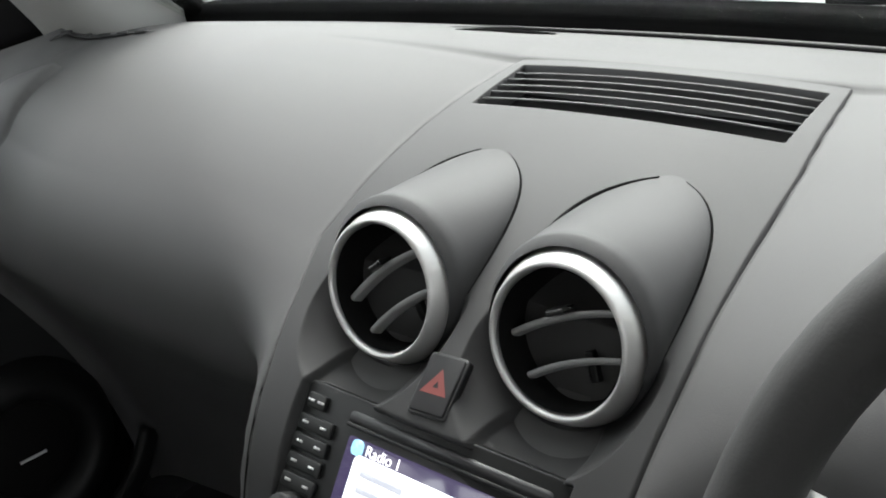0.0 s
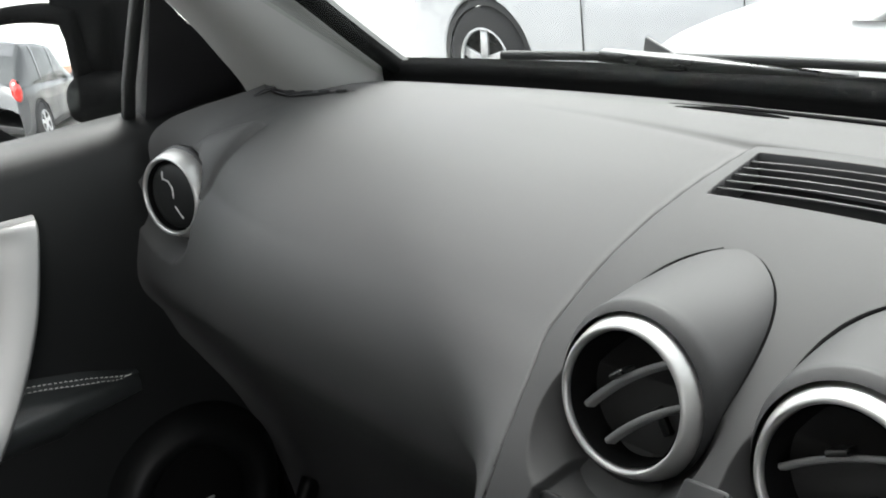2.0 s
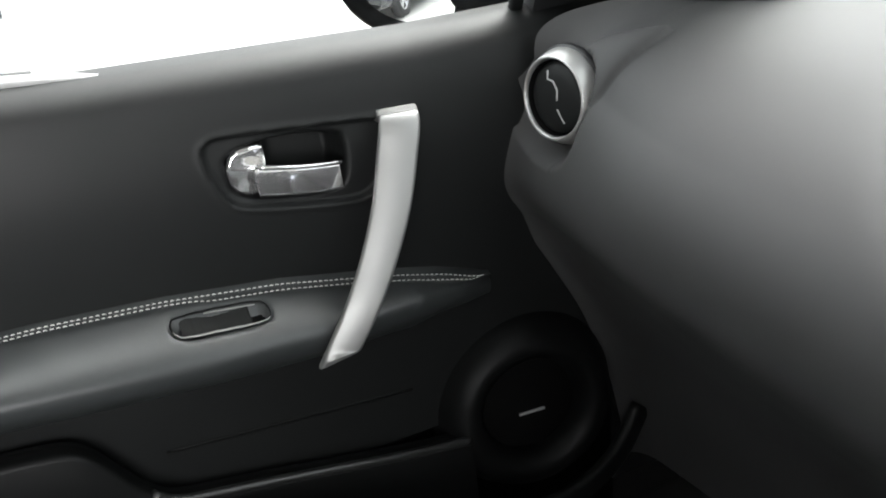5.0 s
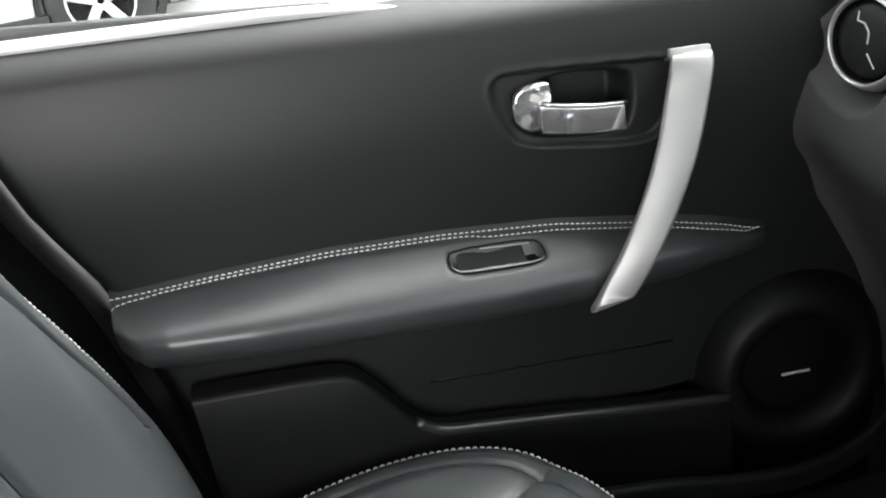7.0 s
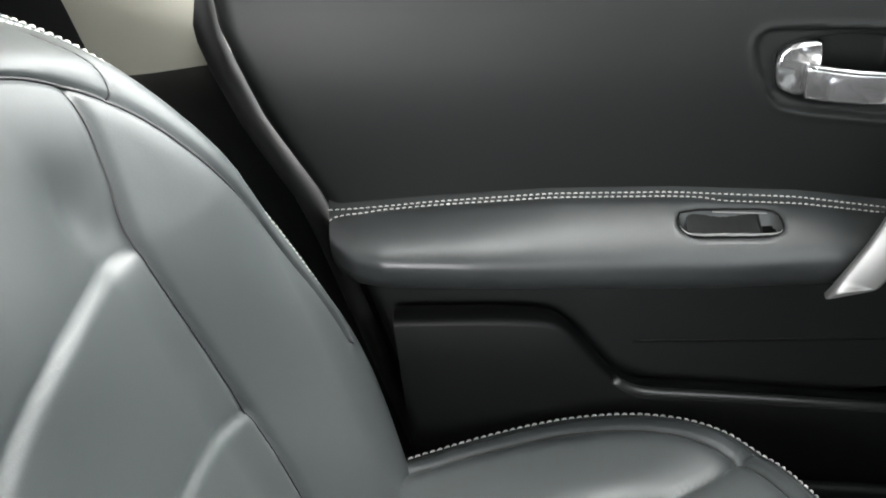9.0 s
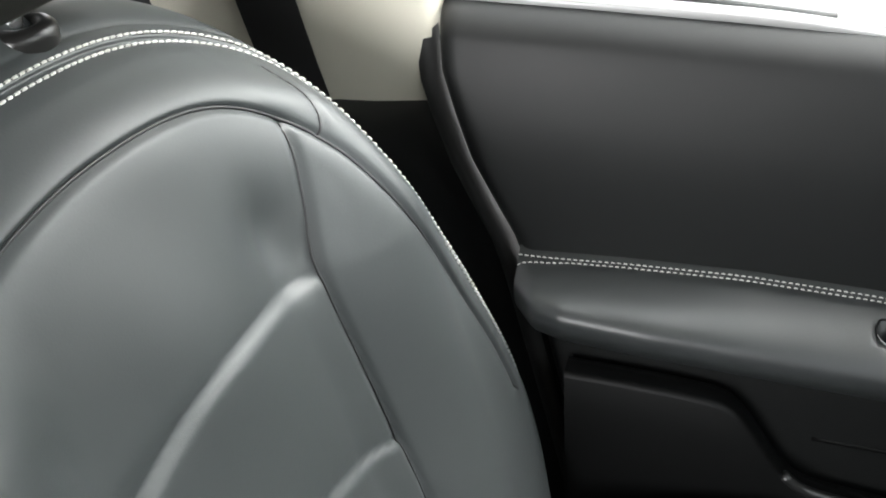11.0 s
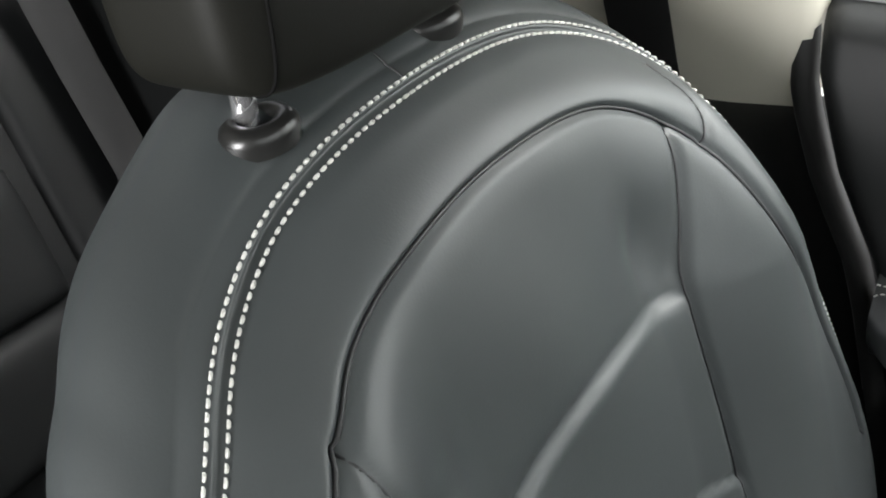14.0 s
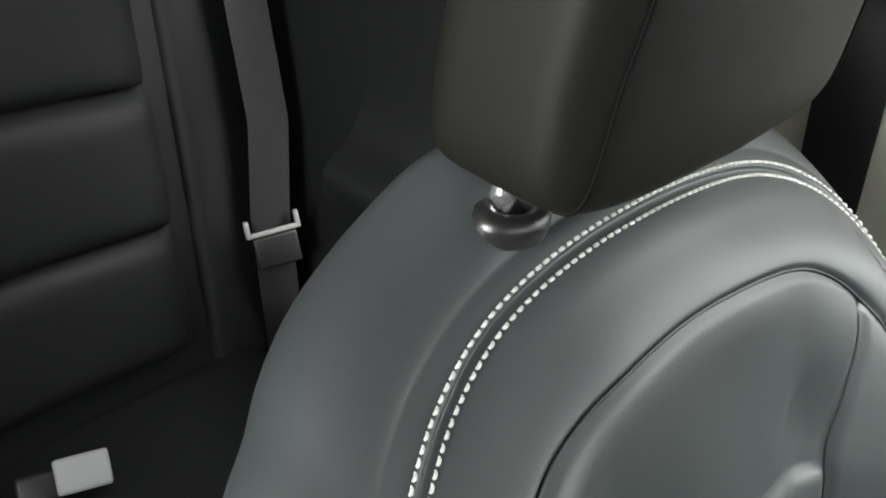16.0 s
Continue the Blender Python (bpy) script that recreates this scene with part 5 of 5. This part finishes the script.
for s in (1,):
    ob = part("trim_a_pillar_right", sweep([(0.63, 0.16, 1.04), (0.61, 0.06, 1.16), (0.58, -0.05, 1.30), (0.55, -0.16, 1.46)], rounded(0.10, 0.05, 0.02, 3)), M_GREYPIL, None)
    tagged(ob, "pale grey windscreen pillar trim", "pillar trim", kind="structure")
ob = part("trim_b_pillar_right", box(0.05, 0.14, 0.75, pose(0.70, -1.16, 1.12, 0, 14, 0), 0.015), M_CREAM, None)
tagged(ob, "cream driver's side pillar trim", "pillar trim", kind="structure")
for s in (-1, 1):
    ob = part("trim_c_pillar", box(0.06, 0.40, 0.45, pose(s * 0.66, -1.82, 1.28, 0, s * 14, 0), 0.02), M_GREYPIL, None)
    tagged(ob, "pale rear pillar trim", "pillar trim", kind="structure")

shell("wall_left_rear", box(0.04, 0.80, 0.92, pose(-0.750, -1.70, 0.76), 0.01), M_DOOR, "dark quarter trim beside the rear bench")

# tinted rear side windows and tailgate glass
for s in (-1, 1):
    ob = part("window_rear_side", box(0.004, 0.66, 0.40, pose(s * 0.675, -1.44 if s > 0 else -1.30, 1.28, 0, s * 16, 0), 0), M_TINT, None, "", False)
    ob.visible_shadow = s < 0
    tagged(ob, "dark tinted rear side window glass", "window", kind="structure")
ob = part("window_tailgate", box(1.2, 0.004, 0.46, pose(0, -1.99, 1.27, 12, 0, 0), 0), M_TINT, None, "", False)
tagged(ob, "dark tinted tailgate glass", "window", kind="structure")

# windscreen, its black lower border and the wipers
ws = []
for x in np.linspace(-0.66, 0.66, 25):
    y0 = base_y(x) + 0.012
    ws.append([(x * (1 - 0.14 * t), y0 - 0.56 * t, 1.035 + 0.44 * t) for t in np.linspace(0, 1, 12)])
ws = np.array(ws)
wsn = np.array((0, 0.62, 0.78)) * 0.004
inner_, outer_ = ws, ws + wsn
glass = grid_mesh("windscreen", np.concatenate([inner_, outer_[:, ::-1]], 1), M_WINDSCREEN, None, close_v=True)
glass.visible_shadow = False
tagged(glass, "clear curved windscreen glass", "windscreen", kind="structure")
rows = [[(x, base_y(x) + a, b) for a, b in ((-0.006, 1.030), (-0.005, 1.050), (-0.002, 1.059), (0.004, 1.060), (0.02, 1.057), (0.035, 1.055), (0.07, 1.050), (0.13, 1.035), (0.20, 0.99))] for x in np.linspace(-0.72, 0.72, 50)]
cowl = grid_mesh("trim_cowl", rows, M_COWL, None)
tagged(cowl, "black windscreen border and wiper cowl", "cowl", kind="structure")
seal = part("trim_screen_seal", sweep(E2[3:] + (0.011, 0.008, 0.006), rounded(0.018, 0.014, 0.004, 3), up=(0.6, 0.6, 0.3)), M_COWL, None)
tagged(seal, "black windscreen edge seal", "seal", kind="structure")


def wiper(x0, x1, lift):
    w = empty("windscreen_wiper", (x0, base_y(x0) + 0.08, 1.06), "black windscreen wiper at rest outside the glass", "wiper", group="wipers")
    pts = [(x, base_y(x) + 0.045 + 0.02 * math.sin((x - x0) * 3), 1.060 + lift * (x - x0)) for x in np.linspace(x0, x1, 16)]
    part("blade", sweep(pts, rounded(0.010, 0.008, 0.003, 2)), M_RUBBER, w)
    pts = [(x0 + 0.25 * (x1 - x0) + t * 0.2, base_y(x0) + 0.05 + 0.07 * t, 1.068 - 0.02 * t) for t in np.linspace(0, 1, 8)]
    part("arm", sweep(pts, rounded(0.018, 0.010, 0.003, 2)), M_GUIDE, w)
    return w


wiper(-0.46, 0.02, 0.006)
wiper(0.04, 0.60, 0.004)

# ---------------------------------------------------------------- outside
GZ = -0.35
bm = bmesh.new()
bmesh.ops.create_grid(bm, x_segments=2, y_segments=2, size=900)
bmesh.ops.transform(bm, matrix=pose(0, 0, GZ), verts=bm.verts)
tagged(part("ground", bm, M_ASPHALT, None, "", False), "pale worn car park asphalt", "ground", kind="structure")
for k, (x, y, rz) in enumerate(((-5.6, 0.9, 92), (-5.6, -1.9, 92), (-5.6, -4.7, 92), (-5.6, 3.7, 92))):
    ln = part("parking_line", box(0.11, 4.6, 0.008, pose(x, y, GZ + 0.004, 0, 0, rz), 0.002), M_LINE, None, "", False)
    tagged(ln, "worn white painted parking bay line", "road marking", group="bay lines")


def parked_car(name, label, at, turn, paint, length=4.3, wide=1.76, high=1.50, tail=True, clear=0.02):
    """A parked car, its nose towards +x before it is turned."""
    car = empty(name, (0, 0, 0), label, "car", group="parked cars")
    L, W, H = length, wide / 2, high
    wr, wx = 0.335, (L / 2 - 0.83, -L / 2 + 0.80)

    def arch(xc, x):
        r = wr + 0.055
        return wr + math.sqrt(max(0.0, r * r - (x - xc) ** 2)) if abs(x - xc) < r else 0.0

    xs_ = np.linspace(-L / 2, L / 2, 150)
    top = np.interp(xs_, [-L / 2, -L / 2 + 0.06, -L / 2 + 0.35, -L / 2 + 0.75, 0.0, L / 2 - 1.9, L / 2 - 1.05, L / 2 - 0.25, L / 2 - 0.05, L / 2], [0.62, 0.95, 1.02, 1.0, 0.98, 0.98, 0.96, 0.80, 0.66, 0.45])
    rows = []
    for x, zt in zip(xs_, top):
        lowest = max(0.20, arch(wx[0], x), arch(wx[1], x))
        endw = 1 - 0.16 * abs(2 * x / L) ** 6
        prof = [(0.0, zt + 0.03), (0.6, zt + 0.025), (0.88, zt), (0.965, zt - 0.06), (1.0, max(0.62, lowest + 0.02)), (0.995, max(0.45, lowest + 0.01)), (0.96, lowest), (0.80, lowest + 0.02)]
        half = bspline(prof, 22)
        rows.append([(x, W * endw * a, min(b, zt + 0.03)) for a, b in half] )
    rows = np.array(rows)
    full = np.concatenate([rows[:, ::-1], rows * (1, -1, 1)], 1)
    grid_mesh("body", full, paint, car)
    # cabin
    cab = []
    for x, zt in zip(*[np.linspace(-L / 2 + 0.12, L / 2 - 1.05, 50)] * 2):
        f = (x + L / 2 - 0.12) / (L - 1.17)
        zr = float(np.interp(f, [0, 0.08, 0.2, 0.5, 0.7, 1.0], [0.98, 1.25, H - 0.03, H, H - 0.03, 0.96]))
        cab.append([(x, W * a, 0.94 + (zr - 0.94) * b) for a, b in bspline([(0.93, 0), (0.90, 0.25), (0.80, 0.8), (0.70, 0.97), (0.4, 1.0), (0, 1.0)], 14)])
    cab = np.array(cab)
    grid_mesh("cabin", np.concatenate([cab, (cab * (1, -1, 1))[:, ::-1]], 1), M_CARGLASS, car, "dark tinted car windows")
    roof = cab[6:38, 8:] + (0, 0, 0.008)
    grid_mesh("roof", np.concatenate([roof, (roof * (1, -1, 1))[:, ::-1]], 1), paint, car)
    for s in (1, -1):
        for f in (0.02, 0.34, 0.60):
            k = int(f * 49)
            part("pillar", sweep([tuple(np.array(p) * (1, s, 1) + (0, 0.006 * s, 0)) for p in cab[k][:10]], rounded(0.09 if f < 0.3 else 0.06, 0.012, 0.004, 2), up=(0, s, 0.2)), paint, car)
        part("sill", box(L - 2.3, 0.03, 0.10, pose(0, s * (W - 0.03), 0.26), 0.01), M_BLACK, car)
        for x in (0.45, -0.55):
            part("door_joint", sweep([(x, s * (W + 0.001), z) for z in (0.32, 0.62, 0.90)], rounded(0.008, 0.004, 0.001, 1), up=(0, 1, 0)), M_RUBBER, car)
            part("door_handle", box(0.16, 0.03, 0.025, pose(x - 0.16, s * (W - 0.012), 0.83), 0.008), paint, car)
        part("headlight", merge([lathe([(0, 0.06), (0.06, 0.05), (0.10, 0.02), (0.12, -0.03)], facing((L / 2 - 0.22, s * (W - 0.20), 0.68), (0.9, s * 0.42, 0.3)) @ Matrix.Diagonal((1.5, 0.85, 1, 1)), 28)]), M_LAMP, car, "clear headlight")
        part("lamp_bezel", box(0.30, 0.02, 0.07, pose(L / 2 - 0.36, s * (W - 0.065), 0.76, 0, -14, s * -16), 0.008), M_BLACK, car)
        part("intake", box(0.08, 0.44, 0.15, pose(L / 2 - 0.10, s * (W - 0.34), 0.50, 0, 0, s * -22), 0.03, 3), M_BLACK, car, "black lower air intake")
        part("fog_lamp", lathe([(0, 0.03), (0.04, 0.028), (0.065, 0.015), (0.075, -0.02)], facing((L / 2 - 0.15, s * (W - 0.17), 0.46), (0.85, s * 0.5, 0.1)), 24), M_LAMP, car, "clear round fog lamp")
        part("tail_light", lathe([(0, 0.05), (0.06, 0.045), (0.10, 0.015), (0.11, -0.03)], facing((-L / 2 + 0.10, s * (W - 0.13), 0.90), (-0.8, s * 0.6, 0.1)) @ Matrix.Diagonal((1.1, 1.5, 1, 1)), 24), M_TAIL, car, "red tail light")
        part("side_mirror", box(0.10, 0.18, 0.13, pose(L / 2 - 1.45, s * (W + 0.08), 1.0), 0.04), paint, car)
        for xw in wx:
            wm = facing((xw, s * (W - 0.10), wr), (0, s, 0))
            tyre = part("wheel", lathe([(0.20, 0.09), (0.225, 0.095), (0.30, 0.09), (0.33, 0.06), (wr, 0.0), (0.33, -0.08), (0.28, -0.10)], wm, 48), M_TYRE, car, "black tyre with alloy rim")
            part("rim", lathe([(0.205, 0.093), (0.20, 0.07), (0.19, 0.02), (0, 0.0)], wm, 40), M_GUIDE, tyre)
            for k in range(5):
                a = radians(72 * k + 18)
                d_ = Vector((math.cos(a), math.sin(a), 0))
                part("spoke", sweep([tuple(wm @ (d_ * q + Vector((0, 0, 0.075 + 0.012 * (1 - q / 0.2))))) for q in (0.02, 0.1, 0.2)], rounded(0.062, 0.02, 0.006, 2), up=wm.to_3x3() @ Vector((0, 0, 1))), M_ALLOY, tyre)
            part("rim_lip", lathe([(0.212, 0.088), (0.212, 0.096), (0.198, 0.096), (0.196, 0.08)], wm, 40), M_ALLOY, tyre)
            part("wheel_well", lathe([(0.39, -0.12), (0.388, 0.06), (0.34, 0.065)], wm, 40), M_BLACK, car)
    part("underbody", box(L - 0.5, wide - 0.25, 0.12, pose(0, 0, 0.27), 0.02), M_BLACK, car)
    part("bumper_grille", box(0.04, 0.9, 0.14, pose(L / 2 - 0.012, 0, 0.52), 0.01), M_BLACK, car)
    part("number_plate", box(0.02, 0.5, 0.11, pose(-L / 2 - 0.005, 0, 0.72), 0.004), M_LINE, car)
    car.location = (at[0], at[1], GZ)
    car.rotation_euler = (0, 0, radians(turn))
    return car


parked_car("parked_car", "white parked car side-on ahead of the windscreen", (-0.19, 3.56), 180, M_WHITEPAINT, 4.4, 1.8, 1.6)
parked_car("parked_car", "pale parked car showing its rear wheel", (-2.84, 4.68), 0, M_SILVERPAINT, 4.3, 1.76, 1.5)
parked_car("parked_car", "pale silver car parked beyond the passenger window", (-7.16, -2.57), 90, M_SILVERPAINT, 4.3, 1.76, 1.5)
parked_car("parked_car", "dark parked hatchback across the car park", (-12.6, 1.2), 90, M_DARKPAINT, 4.2, 1.76, 1.5)
parked_car("parked_car", "dark grey parked car with red tail lights", (-3.0, -7.2), -77, M_DARKPAINT, 4.4, 1.82, 1.62)

wall = part("backdrop_wall", box(60, 0.4, 3.2, pose(-6, -22, GZ + 1.6), 0.01), M_RENDER, None, "", False)
tagged(wall, "pale rendered building wall across the car park", "wall", kind="structure")
wall = part("backdrop_brick", box(30, 0.3, 0.9, pose(-14, -16, GZ + 0.45), 0.01), M_BRICK, None, "", False)
tagged(wall, "low red brick wall", "wall", kind="structure")
